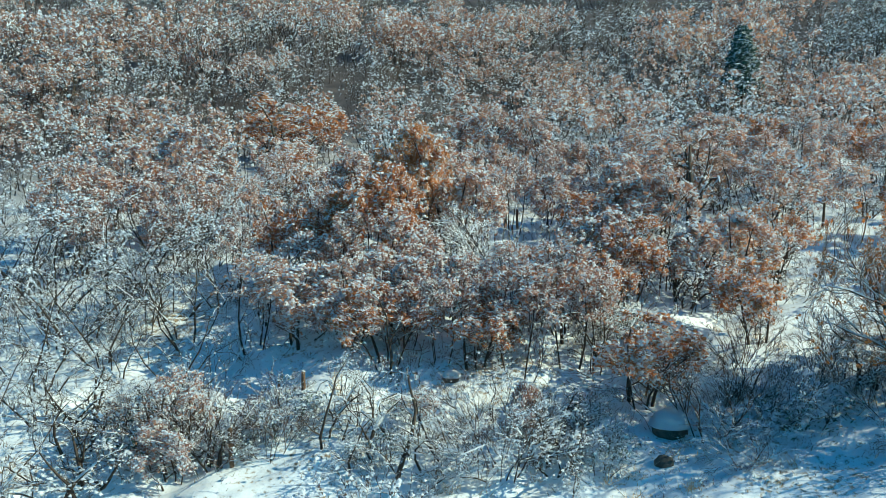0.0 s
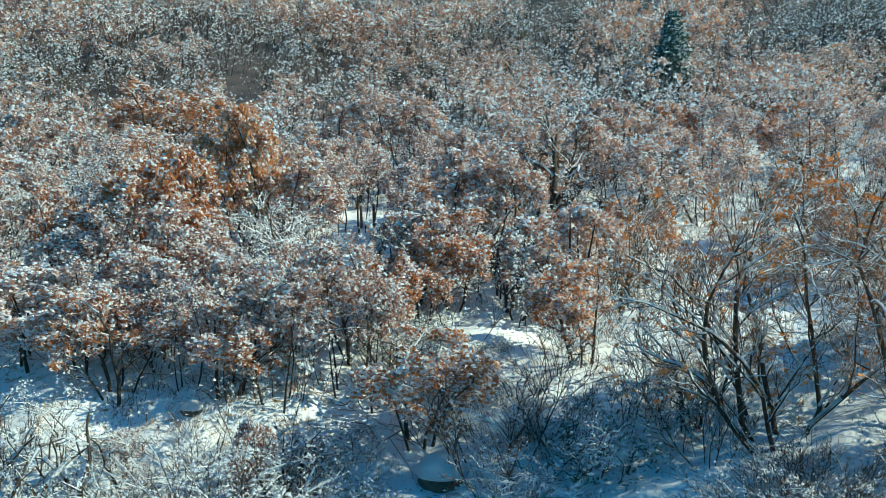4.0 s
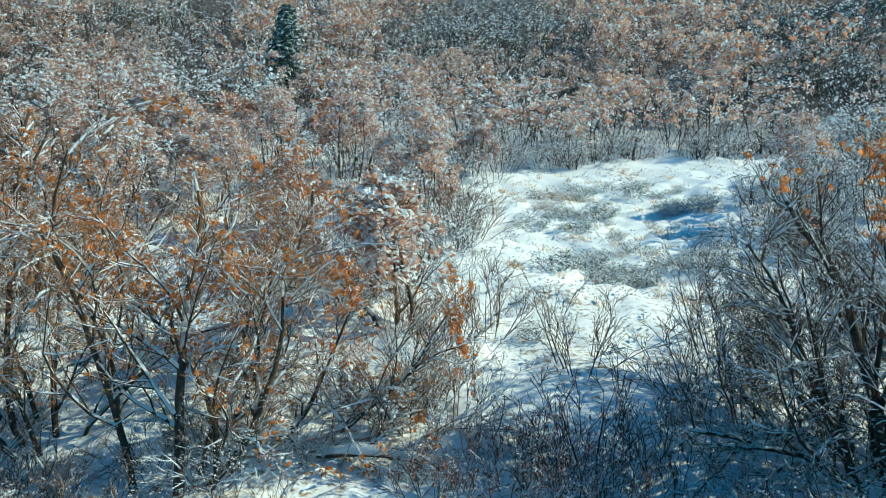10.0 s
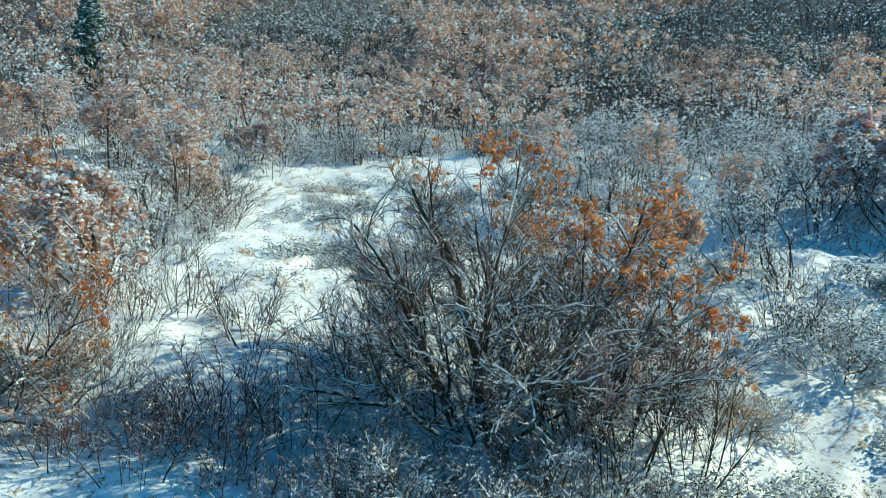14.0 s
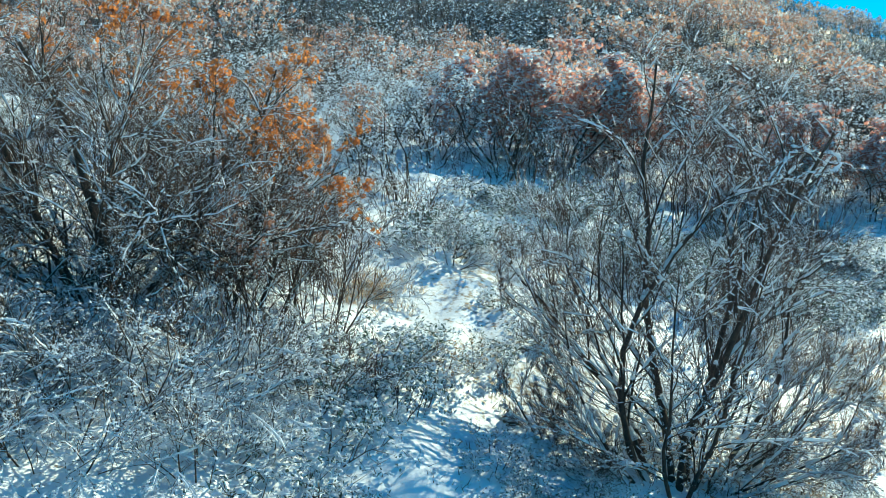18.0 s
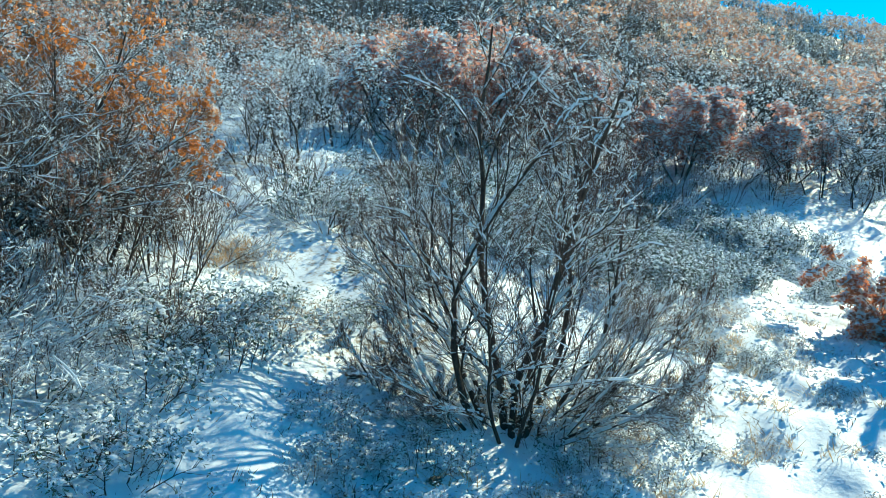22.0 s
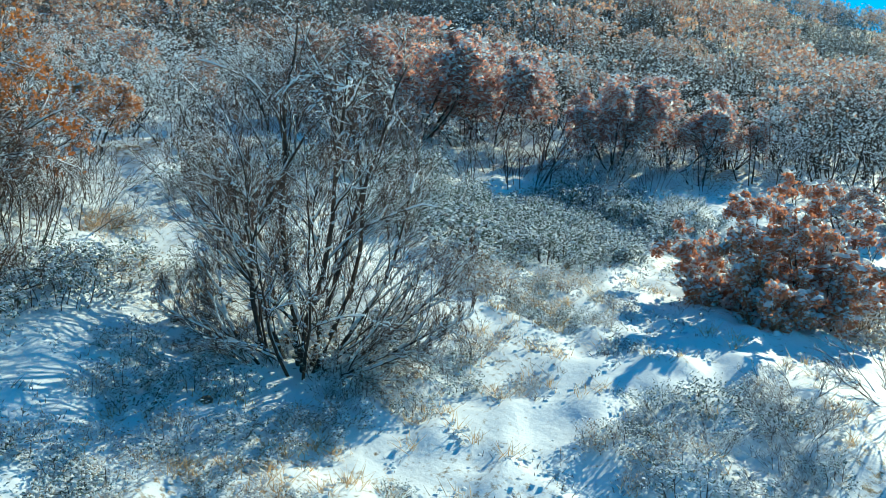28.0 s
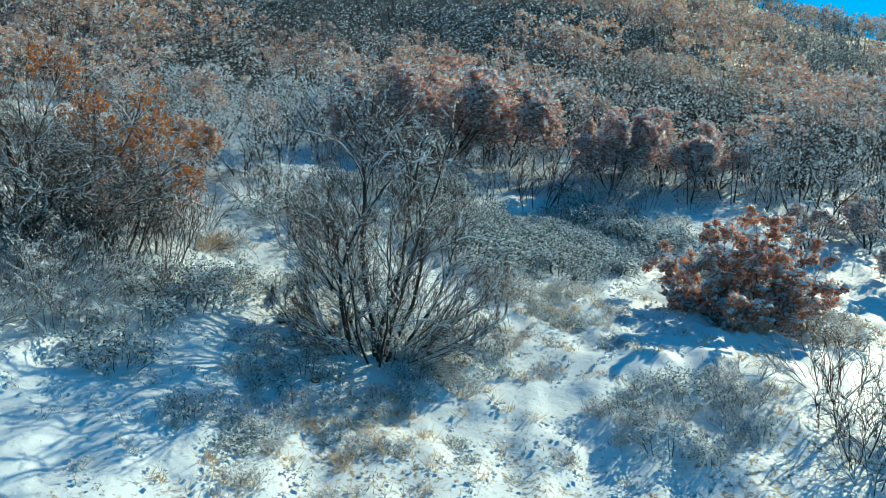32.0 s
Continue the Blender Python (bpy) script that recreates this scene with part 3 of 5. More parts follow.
# ---- large oaks near the camera's way ----
place = ground_height
oak_a = plant("oak_tree", oak_shapes(11, [
    (0.0, 0.0, -0.15, 0.05, 0.1, 1.0, 5.0, 0.076), (-0.5, 0.4, -0.15, -0.15, 0.1, 1.0, 5.0, 0.056), (0.25, 0.5, -0.15, 0.25, 0.25, 1.0, 4.7, 0.048), (0.35, 0.05, -0.15, 0.3, 0.0, 1.0, 3.6, 0.055),
    (-1.9, 2.4, -0.15, -0.75, 0.0, 0.8, 4.2, 0.075), (-1.9, 2.6, -0.15, -0.5, 0.15, 1.0, 5.1, 0.064), (-1.6, 2.6, -0.15, -0.1, 0.3, 1.0, 5.2, 0.056), (-1.75, 2.4, -0.15, -0.3, -0.1, 1.0, 4.7, 0.048),
    ] + [(-1.8, 2.9, -0.15, -0.25, 0.5, 1.0, 5.2, 0.048), (-0.9, 2.9, -0.15, 0.2, 0.2, 1.0, 5.1, 0.048), (-1.4, 2.5, -0.15, 0.35, 0.05, 1.0, 4.7, 0.044), (0.6, 2.2, -0.15, 0.4, 0.1, 1.0, 4.8, 0.044), (0.1, 2.0, -0.15, 0.05, 0.15, 1.0, 5.1, 0.044),
    (0.3, 0.2, 0.0, 0.8, -0.02, 0.8, 3.4, 0.06), (0.5, 0.3, 0.0, 1.0, 0.2, 0.45, 3.2, 0.055), (0.3, 1.2, 0.0, 0.85, 0.4, 0.7, 3.4, 0.055), (1.0, 0.9, 0.0, 1.0, 0.1, 0.75, 3.0, 0.05),
    (1.9, 0.5, -0.1, 1.0, -0.05, 0.6, 3.0, 0.045), (2.2, 1.3, -0.1, 0.8, 0.2, 0.8, 3.2, 0.045), (2.0, 0.9, -0.1, 0.5, 0.1, 1.0, 3.4, 0.042)],
    limb=11, branch=8, twig=6, spray=4, dome=(0.0, 1.3, 2.2, 5.1, 3.6, 3.5), bole=0.14, fine_snow=0.16, leaf=0.36, bunch=0.4, clump=(0.07, 5, 0.045, 0.03, 0.3), snow=0.026, wiggle=0.25, rise=0.05, angle=40, limb_ratio=0.45, thin=0.5, fine=0.0032), 12.15, 14.9,
    "large many-stemmed oak, mostly bare, with withered orange leaves", "tree", twig=TAWNY_TWIG, leaf_label="withered orange oak leaves")
oak_b = plant("oak_tree", oak_shapes(12, [
    (0.0, 0.0, -0.15, 0.05, 0.2, 1.0, 4.7, 0.115), (0.25, 0.1, -0.15, 0.25, 0.1, 1.0, 4.9, 0.088), (-0.3, 0.2, -0.15, -0.3, 0.3, 1.0, 4.1, 0.08), (0.1, 0.3, -0.15, -0.05, 0.05, 1.0, 5.1, 0.051),
    (-0.4, 0.0, -0.1, -0.8, 0.35, 0.6, 3.8, 0.055), (-0.5, 0.5, -0.1, -0.6, 0.6, 0.7, 3.8, 0.05), (0.3, -0.2, -0.1, 0.7, -0.35, 0.9, 4.6, 0.065), (0.4, 0.1, -0.1, 0.75, 0.1, 0.9, 4.6, 0.06), (0.5, -0.1, 0.0, 0.9, -0.15, 0.5, 4.4, 0.055),
    ] + [(0.2, 0.4, -0.1, 0.35, 0.5, 1.0, 4.8, 0.051), (1.3, -0.8, -0.15, 0.4, -0.25, 1.0, 3.4, 0.05), (1.9, -1.3, -0.15, 0.35, -0.2, 1.0, 2.8, 0.045), (1.6, -1.0, -0.15, 0.1, -0.25, 1.0, 2.6, 0.04),
    (-0.2, -0.4, -0.1, -0.3, -0.5, 0.7, 2.6, 0.045), (-0.6, -0.2, -0.1, -0.9, -0.2, 0.5, 2.8, 0.04)] + stems_of(22, 9, 4.0, 0.042, 72, 35, 0.4, (0.15, -0.1)),
    limb=11, branch=9, twig=6, spray=4, fine_snow=0.14, snow=0.028, bole=0.12, limb_ratio=0.42, fine=0.003, thin=0.5, dome=(0.6, -0.3, 2.3, 4.2, 4.0, 3.4), leaf=0.6, bunch=0.35, clump=(0.075, 6, 0.05, 0.03, 0.25), wiggle=0.2, rise=0.03, angle=38, leaf_side=(0.6, -0.2, 0.85, 2.6, 4.4)), 21.6, 12.6,
    "spreading snow-laden oak with orange leaves at its crown", "tree", twig=TWIG, leaf_label="withered orange oak leaves")


def fan(*rows):
    """Stems given as they lean across the slope and up it: foot across, foot up, lean across, lean up, rise, length, radius."""
    ax, ay, bx, by = 0.6, -0.8, 0.8, 0.6
    return [(p * ax + q * bx, p * ay + q * by, -0.15, u * ax + v * bx, u * ay + v * by, w, n, r) for p, q, u, v, w, n, r in rows]


bush_c = plant("bare_tree", oak_shapes(13, fan(
    (-0.25, 0.0, -0.62, 0.0, 1.0, 5.5, 0.062), (-0.2, 0.15, -0.42, 0.25, 1.0, 6.1, 0.056), (-0.3, -0.1, -0.9, -0.25, 0.8, 3.4, 0.036), (-0.15, 0.3, -0.3, 0.5, 1.0, 5.6, 0.042),
    (0.0, 0.1, -0.1, 0.1, 1.0, 7.0, 0.068), (0.05, 0.0, 0.06, -0.08, 1.0, 7.0, 0.06), (0.15, 0.15, 0.2, 0.15, 1.0, 6.6, 0.054), (0.2, 0.0, 0.42, 0.0, 1.0, 5.9, 0.055),
    (0.3, -0.05, 0.66, -0.12, 0.95, 4.5, 0.045), (0.4, 0.0, 1.0, 0.05, 0.7, 3.6, 0.04), (0.45, -0.1, 1.1, -0.15, 0.5, 3.2, 0.032),
    (0.1, -0.2, 0.15, -0.5, 1.0, 4.2, 0.034), (-0.1, -0.2, -0.35, -0.45, 0.95, 3.8, 0.034), (0.5, -0.15, 1.0, -0.4, 0.4, 2.6, 0.026),
    (-0.25, -0.1, -1.0, -0.1, 0.3, 1.8, 0.03), (-1.55, 0.4, -0.55, 0.1, 1.0, 2.0, 0.03), (-1.45, 0.35, -0.2, 0.0, 1.0, 1.6, 0.022)),
    limb=12, branch=8, twig=7, spray=5, wiggle=0.16, bole=0.06, fine_snow=0.1, rise=0.06, angle=30, limb_ratio=0.42, thin=0.42, snow=0.04, fine=0.0026, dome=(0.15, 0, 2.6, 3.0, 3.0, 4.3)), 26.05, 5.2,
    "bare many-stemmed tree with snow-lined dark branches", "tree", twig=BROWN_TWIG)
bush_d = plant("oak_bush", oak_shapes(14, fan((0.0, 0.0, 0.02, 0.0, 1.0, 3.3, 0.03), (-0.45, 0.1, -0.1, 0.1, 1.0, 3.1, 0.028), (-0.9, 0.0, -0.2, 0.0, 1.0, 2.7, 0.026), (-0.3, 0.5, -0.05, 0.25, 1.0, 3.1, 0.028), (-1.35, 0.2, -0.25, 0.0, 1.0, 1.9, 0.022),
    (0.45, 0.1, 0.08, 0.1, 1.0, 3.2, 0.028), (0.85, 0.0, 0.18, 0.0, 1.0, 2.9, 0.026), (0.35, 0.6, 0.1, 0.2, 1.0, 3.0, 0.026), (0.0, -0.5, 0.0, -0.2, 1.0, 2.5, 0.024), (-0.5, -0.5, -0.2, -0.2, 1.0, 2.2, 0.022), (0.6, -0.5, 0.2, -0.25, 1.0, 2.3, 0.022), (1.3, -0.1, 0.25, 0.0, 1.0, 2.2, 0.022))
    + stems_of(15, 14, 1.5, 0.018, 55, 15, 1.1),
    limb=7, branch=5, twig=4, wiggle=0.22, rise=0.07, bole=0.03, limb_ratio=0.34, leaf=0.9, bunch=0.4, crest=-0.3, clump=(0.13, 14, 0.07, 0.08, 0.4), snow=0.04), 36.0, -0.25,
    "dense low oak bush with rust-red leaves under snow", "bush", twig=RED_TWIG, leaf=RUST, leaf_label="rust-red leaves dusted with snow")


# ---- kinds of oaks and shrubs that stand on the hillside ----
def mid_oak(seed, n, h, leaf, spread=32, **kw):
    given = dict(limb=6, branch=5, twig=5, leaf=leaf, leaf_size=0.048, many=4, snow=0.022, fine=0.0042, wiggle=0.28, limb_ratio=0.4, bole=0.13, dome=(0, 0, h * 0.5, h * (0.3 + 0.005 * spread), h * (0.3 + 0.005 * spread), h * 0.5), angle=55, rise=0.05, fleck=0.8, fleck_size=0.04, lod=1)
    given.update(kw)
    return oak_shapes(seed, stems_of(seed, n, h, 0.042, spread, 3, 0.3), **given)


KINDS = {
    "pink": ("oak_tree", lambda: mid_oak(31, 4, 3.0, 0.8, 34, clump=(0.15, 11, 0.075, 0.05, 0.5), crest=0.4), "snow-dusted oak with some brown leaves in the thicket", "tree", PINK, TWIG, 3.0),
    "bare": ("oak_tree", lambda: mid_oak(32, 4, 3.1, 0.0, fleck=1.0, twig=7), "bare snow-dusted oak in the thicket", "tree", None, GREY_TWIG, 3.1),
    "blush": ("oak_tree", lambda: mid_oak(33, 4, 2.7, 0.9, 42, clump=(0.17, 12, 0.08, 0.055, 0.6), crest=0.35), "snow-dusted oak with pinkish brown leaves", "tree", PINK, TWIG, 2.8),
    "rosy": ("oak_tree", lambda: mid_oak(45, 5, 3.1, 0.7, 36, clump=(0.16, 12, 0.08, 0.055, 0.45), crest=0.5), "oak with a rounded crown of frosted brown leaves", "tree", PINK, GREY_TWIG, 3.1),
    "slim": ("oak_tree", lambda: mid_oak(34, 3, 3.4, 0.55, 14, bole=0.3, clump=(0.13, 9, 0.07, 0.045, 0.5), crest=0.5), "slender oak with sparse brown leaves and snow", "tree", PINK, GREY_TWIG, 3.3),
    "scrub": ("oak_bush", lambda: mid_oak(35, 7, 1.7, 0.0, 50, fleck=0.8, bole=0.2), "bare snowy scrub oak bush", "bush", None, GREY_TWIG, 1.7),
    "orange": ("oak_tree", lambda: mid_oak(36, 5, 3.4, 0.95, 28, bole=0.22, clump=(0.18, 16, 0.085, 0.065, 0.42), crest=0.3), "oak still full of orange leaves under snow", "tree", ORANGE_FROST, TWIG, 3.5),
    "amber": ("oak_tree", lambda: mid_oak(37, 5, 3.0, 0.75, 30, clump=(0.15, 11, 0.075, 0.05, 0.45), crest=0.4), "oak with sparse orange leaves and snow", "tree", ORANGE_FROST, TWIG, 3.0),
    "red": ("oak_tree", lambda: mid_oak(38, 7, 3.4, 0.95, 56, limb=7, branch=6, rise=0.05, wiggle=0.32, bole=0.22, clump=(0.18, 10, 0.09, 0.06, 0.6), crest=0.25), "wide oak full of frosted rust-red leaves", "tree", ROSE, RED_TWIG, 3.4),
    "dark": ("oak_tree", lambda: mid_oak(39, 5, 3.8, 0.0, 46, wiggle=0.38, fleck=0.3, snow=0.026, bole=0.3), "dark crooked bare oak lined with snow", "tree", None, GREY_TWIG, 3.7),
    "snag": ("oak_tree", lambda: mid_oak(40, 3, 2.1, 0.0, 35, wiggle=0.42, limb=4, branch=3, twig=3, fleck=0.25, snow=0.03), "stunted crooked oak with snow on its boughs", "tree", None, GREY_TWIG, 2.2),
    "trunk": ("oak_tree", lambda: oak_shapes(41, [(0, 0, -0.2, 0.05, 0, 1, 3.2, 0.13), (0.1, 0, 0.9, -0.6, 0.1, 0.8, 2.2, 0.07), (0, 0.1, 1.1, 0.7, 0.1, 0.7, 2.0, 0.07), (0, 0, 1.3, 0.1, 0.6, 0.7, 1.8, 0.05)], limb=6, branch=6, twig=6,
              wiggle=0.3, rise=0.06, lod=1, fine=0.005, snow=0.025, fleck=0.3, fleck_size=0.045, leaf=0.3), "oak with a dark single trunk and crooked snowy boughs", "tree", PINK, TWIG, 3.4),
    "arching": ("bare_shrub", lambda: oak_shapes(42, stems_of(42, 14, 1.5, 0.014, 72, 15, 0.35), limb=6, branch=5, twig=4, wiggle=0.16, rise=-0.06, angle=38, lod=1, fine=0.0042, snow=0.022, fleck=0.9, fleck_size=0.017),
                "bare arching shrub weighed down with snow", "shrub", None, FROST_TWIG, 1.2),
    "wand": ("bare_shrub", lambda: oak_shapes(43, stems_of(43, 12, 1.4, 0.014, 45, 5, 0.25), limb=4, branch=4, twig=3, wiggle=0.1, rise=0.06, angle=30, lod=1, fine=0.0036, snow=0.014, fleck=0.25, fleck_size=0.018),
             "bare upright shrub with thin snowy twigs", "shrub", None, TWIG, 1.4),
    "redwand": ("bare_shrub", lambda: oak_shapes(44, stems_of(44, 14, 1.1, 0.012, 48, 5, 0.4), limb=4, branch=4, twig=3, wiggle=0.12, rise=0.05, angle=34, lod=1, fine=0.0036, snow=0.012, fleck=0.3, fleck_size=0.018),
                "low shrub of thin reddish twigs flecked with snow", "shrub", None, RED_TWIG, 1.1),
}


def sage_shapes(seed, h, w, leaves=800, heaps=60):
    """A low dome of stiff stems with small leaves, and heaps of snow on its top."""
    r = np.random.default_rng(seed)
    S = np.array(stems_of(seed, 16, h * 1.1, 0.009, 70, 5, w * 0.25), float)
    P = bend(r, S[:, :3], S[:, 3:6], S[:, 6], 4, 0.15, 0.12)
    R = S[:, 7:8] * np.linspace(1, 0.4, 4)[None]
    Q, RQ, LQ = offshoots(r, P, R, S[:, 6], 7, 0.2, 1.0, 45, 0.5, 2, 0.1, 0.1, 0.8)
    T = Q[:, -1]
    C = np.repeat(T, max(1, leaves // len(T)), 0)
    C = C + r.normal(size=C.shape) * 0.05
    top = T[r.permutation(len(T))[:heaps]] + np.array([0, 0, 0.03])
    return {"stem": [], "crown": joined([tubes(P, R, 3, True), cones(Q, np.full(len(Q), 0.004))]), "foliage": flakes(r, C, 0.02, 2.6),
            "snow_cover": joined([lumps(r, top, r.uniform(0.018, 0.045, len(top)), 0.7), bits(r, C[::2], r.uniform(0.009, 0.022, len(C[::2])))])}


KINDS["sage"] = ("sage_shrub", lambda: sage_shapes(71, 0.5, 1.0, 1250, 80), "low grey-green shrub topped with snow", "shrub", SAGE, GREY_TWIG, 0.5)
KINDS["tuft"] = ("sage_shrub", lambda: sage_shapes(72, 0.35, 0.6, 680, 45), "small grey-green shrub topped with snow", "shrub", SAGE, GREY_TWIG, 0.35)
KINDS["brown"] = ("dry_shrub", lambda: sage_shapes(73, 0.42, 0.8, 680, 36), "low dry brown shrub flecked with snow", "shrub", FROST_STRAW, FROST_TWIG, 0.42)
GROUPS = {"tree": "oaks of the hillside", "bush": "scrub on the hillside", "shrub": "shrubs on the slope"}
firsts, taken = {}, []
rng = np.random.default_rng(5)


def put(kind, x, y, height=None, wide=1.0, turn=None):
    """One more plant of a kind, at a height in metres."""
    name, make, label, category, leaf, twig, natural = KINDS[kind]
    s = (height or natural * rng.uniform(0.75, 1.2)) / natural
    a = rng.uniform(0, 6.28) if turn is None else turn
    size = Vector((s * wide, s * wide, s))
    at = Matrix.Translation((x, y, float(place(x, y)) - 0.05)) @ Matrix.Rotation(a, 4, "Z")
    taken.append((x, y, 0.7 if category == "shrub" else 1.5))
    if kind in firsts:
        k = firsts[kind].scale
        return copy_thing(firsts[kind], at @ Matrix.Diagonal((size.x / k.x, size.y / k.y, size.z / k.z, 1)))
    firsts[kind] = ob = plant(name, make(), x, y, label, category, leaf=leaf, twig=twig, group=GROUPS[category])
    ob.matrix_basis = at @ Matrix.Diagonal((*size, 1))
    return ob


# plants that stand out one by one: kind, x, y, height, width
def plants(*rows):
    for kind, x, y, h, w in rows:
        put(kind, x, y, h, w)


plants(("trunk", 8.6, 29.6, 4.5, 1.0), ("slim", 3.06, 21.0, 3.2, 1.0), ("slim", 3.75, 20.8, 2.7, 0.9), ("orange", -1.9, 25.9, 3.9, 0.9), ("orange", -1.1, 30.8, 4.8, 0.75), ("amber", -5.1, 27.2, 3.3, 0.85),
       ("slim", -3.66, 26.8, 2.9, 0.8), ("slim", -6.5, 26.6, 2.6, 1.0), ("blush", -14.1, 38.7, 3.2, 1.3), ("blush", -11.7, 39.9, 4.0, 0.9), ("bare", -10.5, 41.1, 3.0, 0.8), ("blush", -7.6, 40.1, 3.1, 1.3),
       ("amber", -8.7, 47.7, 4.7, 1.4), ("rosy", 2.0, 42.0, 4.0, 1.0), ("rosy", 4.0, 42.3, 4.0, 1.0), ("blush", -9.2, 33.6, 3.0, 1.1), ("amber", -2.6, 33.6, 3.0, 1.0),
       ("snag", -2.48, 17.95, 2.3, 0.8), ("snag", -1.2, 17.3, 2.5, 1.2), ("snag", -0.2, 17.5, 2.0, 1.1), ("bare", -1.7, 18.6, 1.8, 1.1), ("arching", -0.6, 17.0, 1.0, 1.3),
       ("dark", -9.14, 22.5, 3.5, 1.2), ("dark", -7.0, 22.8, 3.1, 1.2), ("dark", -10.0, 20.85, 3.2, 1.1), ("bare", -11.95, 25.6, 4.0, 1.3), ("dark", -9.2, 27.2, 3.7, 1.2), ("bare", -8.0, 24.8, 3.4, 1.3))
plants(("bare", -9.4, 19.6, 2.4, 1.4), ("bare", -10.6, 23.4, 3.4, 1.3), ("dark", -6.4, 20.9, 2.4, 1.3), ("scrub", -8.2, 19.2, 1.6, 1.3),
       ("scrub", -6.6, 19.3, 1.4, 1.2), ("slim", -5.7, 17.9, 2.2, 1.0), ("bare", -6.9, 18.3, 1.7, 0.9), ("wand", -3.7, 17.9, 1.1, 1.2), ("slim", -0.1, 20.9, 2.2, 1.0),
       ("pink", 0.7, 22.2, 2.3, 1.0), ("pink", -1.0, 22.0, 2.2, 1.0), ("arching", 2.3, 26.0, 1.9, 1.3), ("blush", 8.1, 23.9, 3.0, 1.0), ("pink", 14.0, 32.0, 3.3, 1.1), ("amber", 4.8, 29.3, 2.5, 1.1),
       ("scrub", 6.9, 24.2, 2.0, 1.0), ("scrub", 9.4, 24.3, 2.0, 1.0), ("amber", 10.3, 26.2, 2.6, 0.9), ("wand", 5.8, 18.5, 2.0, 1.3), ("arching", 6.6, 18.2, 1.1, 1.1),
       ("blush", 1.8, 18.3, 1.5, 0.5))
plants(("tuft", 2.8, 18.7, 0.6, 0.8), ("sage", 3.3, 17.4, 0.6, 1.0), ("amber", 4.65, 23.6, 2.0, 1.0), ("pink", 5.4, 34.4, 2.4, 1.1), ("scrub", 4.0, 21.4, 1.4, 1.0),
       ("arching", 15.6, 15.9, 1.3, 1.0), ("wand", 12.9, 13.6, 0.8, 1.2), ("arching", 9.2, 18.9, 1.2, 1.0), ("wand", 8.3, 18.6, 1.3, 1.0),
       ("wand", 7.3, 20.6, 1.2, 1.2), ("bare", 18.4, 25.3, 2.5, 1.1), ("amber", 16.15, 28.4, 2.9, 1.0), ("bare", 17.0, 24.4, 2.2, 1.0), ("scrub", 19.0, 26.8, 1.6, 1.0),
       ("wand", 18.1, 18.8, 1.6, 0.9), ("wand", 17.2, 18.4, 1.2, 1.0), ("blush", 15.3, 24.2, 2.3, 1.0), ("bare", 14.6, 26.3, 2.6, 1.0), ("redwand", 17.7, 14.2, 1.2, 1.1),
       ("redwand", 16.7, 14.0, 1.0, 1.1), ("redwand", 18.6, 13.4, 1.1, 1.1))
plants(("redwand", 17.4, 13.0, 0.9, 1.2), ("redwand", 16.2, 13.0, 0.9, 1.2), ("arching", 16.2, 15.6, 0.9, 1.0), ("wand", 20.1, 15.0, 1.5, 1.1),
       ("wand", 20.6, 14.2, 1.5, 1.1), ("wand", 18.8, 16.4, 1.5, 1.0), ("wand", 21.8, 16.5, 1.8, 1.0), ("arching", 19.9, 10.0, 1.3, 1.2),
       ("arching", 20.7, 9.8, 1.2, 1.2), ("arching", 21.3, 9.5, 0.9, 1.2), ("arching", 19.0, 9.4, 1.0, 1.2), ("arching", 20.2, 8.6, 0.8, 1.3), ("wand", 18.8, 11.2, 1.4, 0.8),
       ("arching", 18.3, 10.2, 1.0, 1.2), ("wand", 23.8, 10.2, 2.1, 0.8), ("slim", 22.5, 10.7, 2.4, 0.7), ("wand", 23.1, 10.9, 2.2, 0.9), ("wand", 22.6, 11.6, 2.2, 0.9),
       ("slim", 24.3, 11.2, 2.2, 0.7), ("wand", 21.3, 10.9, 1.8, 0.9))
plants(("wand", 22.0, 10.0, 1.6, 0.9), ("wand", 22.4, 9.0, 1.2, 1.2), ("redwand", 23.2, 8.8, 0.9, 1.2), ("sage", 22.9, 9.5, 0.8, 1.2), ("sage", 22.0, 8.4, 0.7, 1.2),
       ("sage", 24.2, 9.3, 0.7, 1.1), ("brown", 24.9, 8.9, 0.6, 1.1), ("tuft", 25.6, 9.6, 0.4, 1.1), ("arching", 25.6, 11.6, 1.2, 1.0), ("wand", 26.7, 12.6, 1.5, 0.9),
       ("red", 43.6, 16.6, 4.8, 1.15), ("red", 46.4, 14.8, 4.2, 1.1), ("red", 40.8, 17.6, 4.1, 1.1), ("red", 49.7, 8.2, 3.9, 1.1), ("red", 47.3, 9.6, 3.6, 1.0),
       ("red", 51.8, 6.4, 2.8, 1.0), ("redwand", 42.7, 10.9, 2.4, 1.1), ("arching", 44.9, 8.8, 1.5, 1.1), ("arching", 46.5, 7.6, 1.3, 1.1), ("dark", 54.0, 13.0, 4.4, 1.2),
       ("dark", 58.5, 14.5, 4.6, 1.2), ("dark", 55.5, 8.5, 4.4, 1.2))
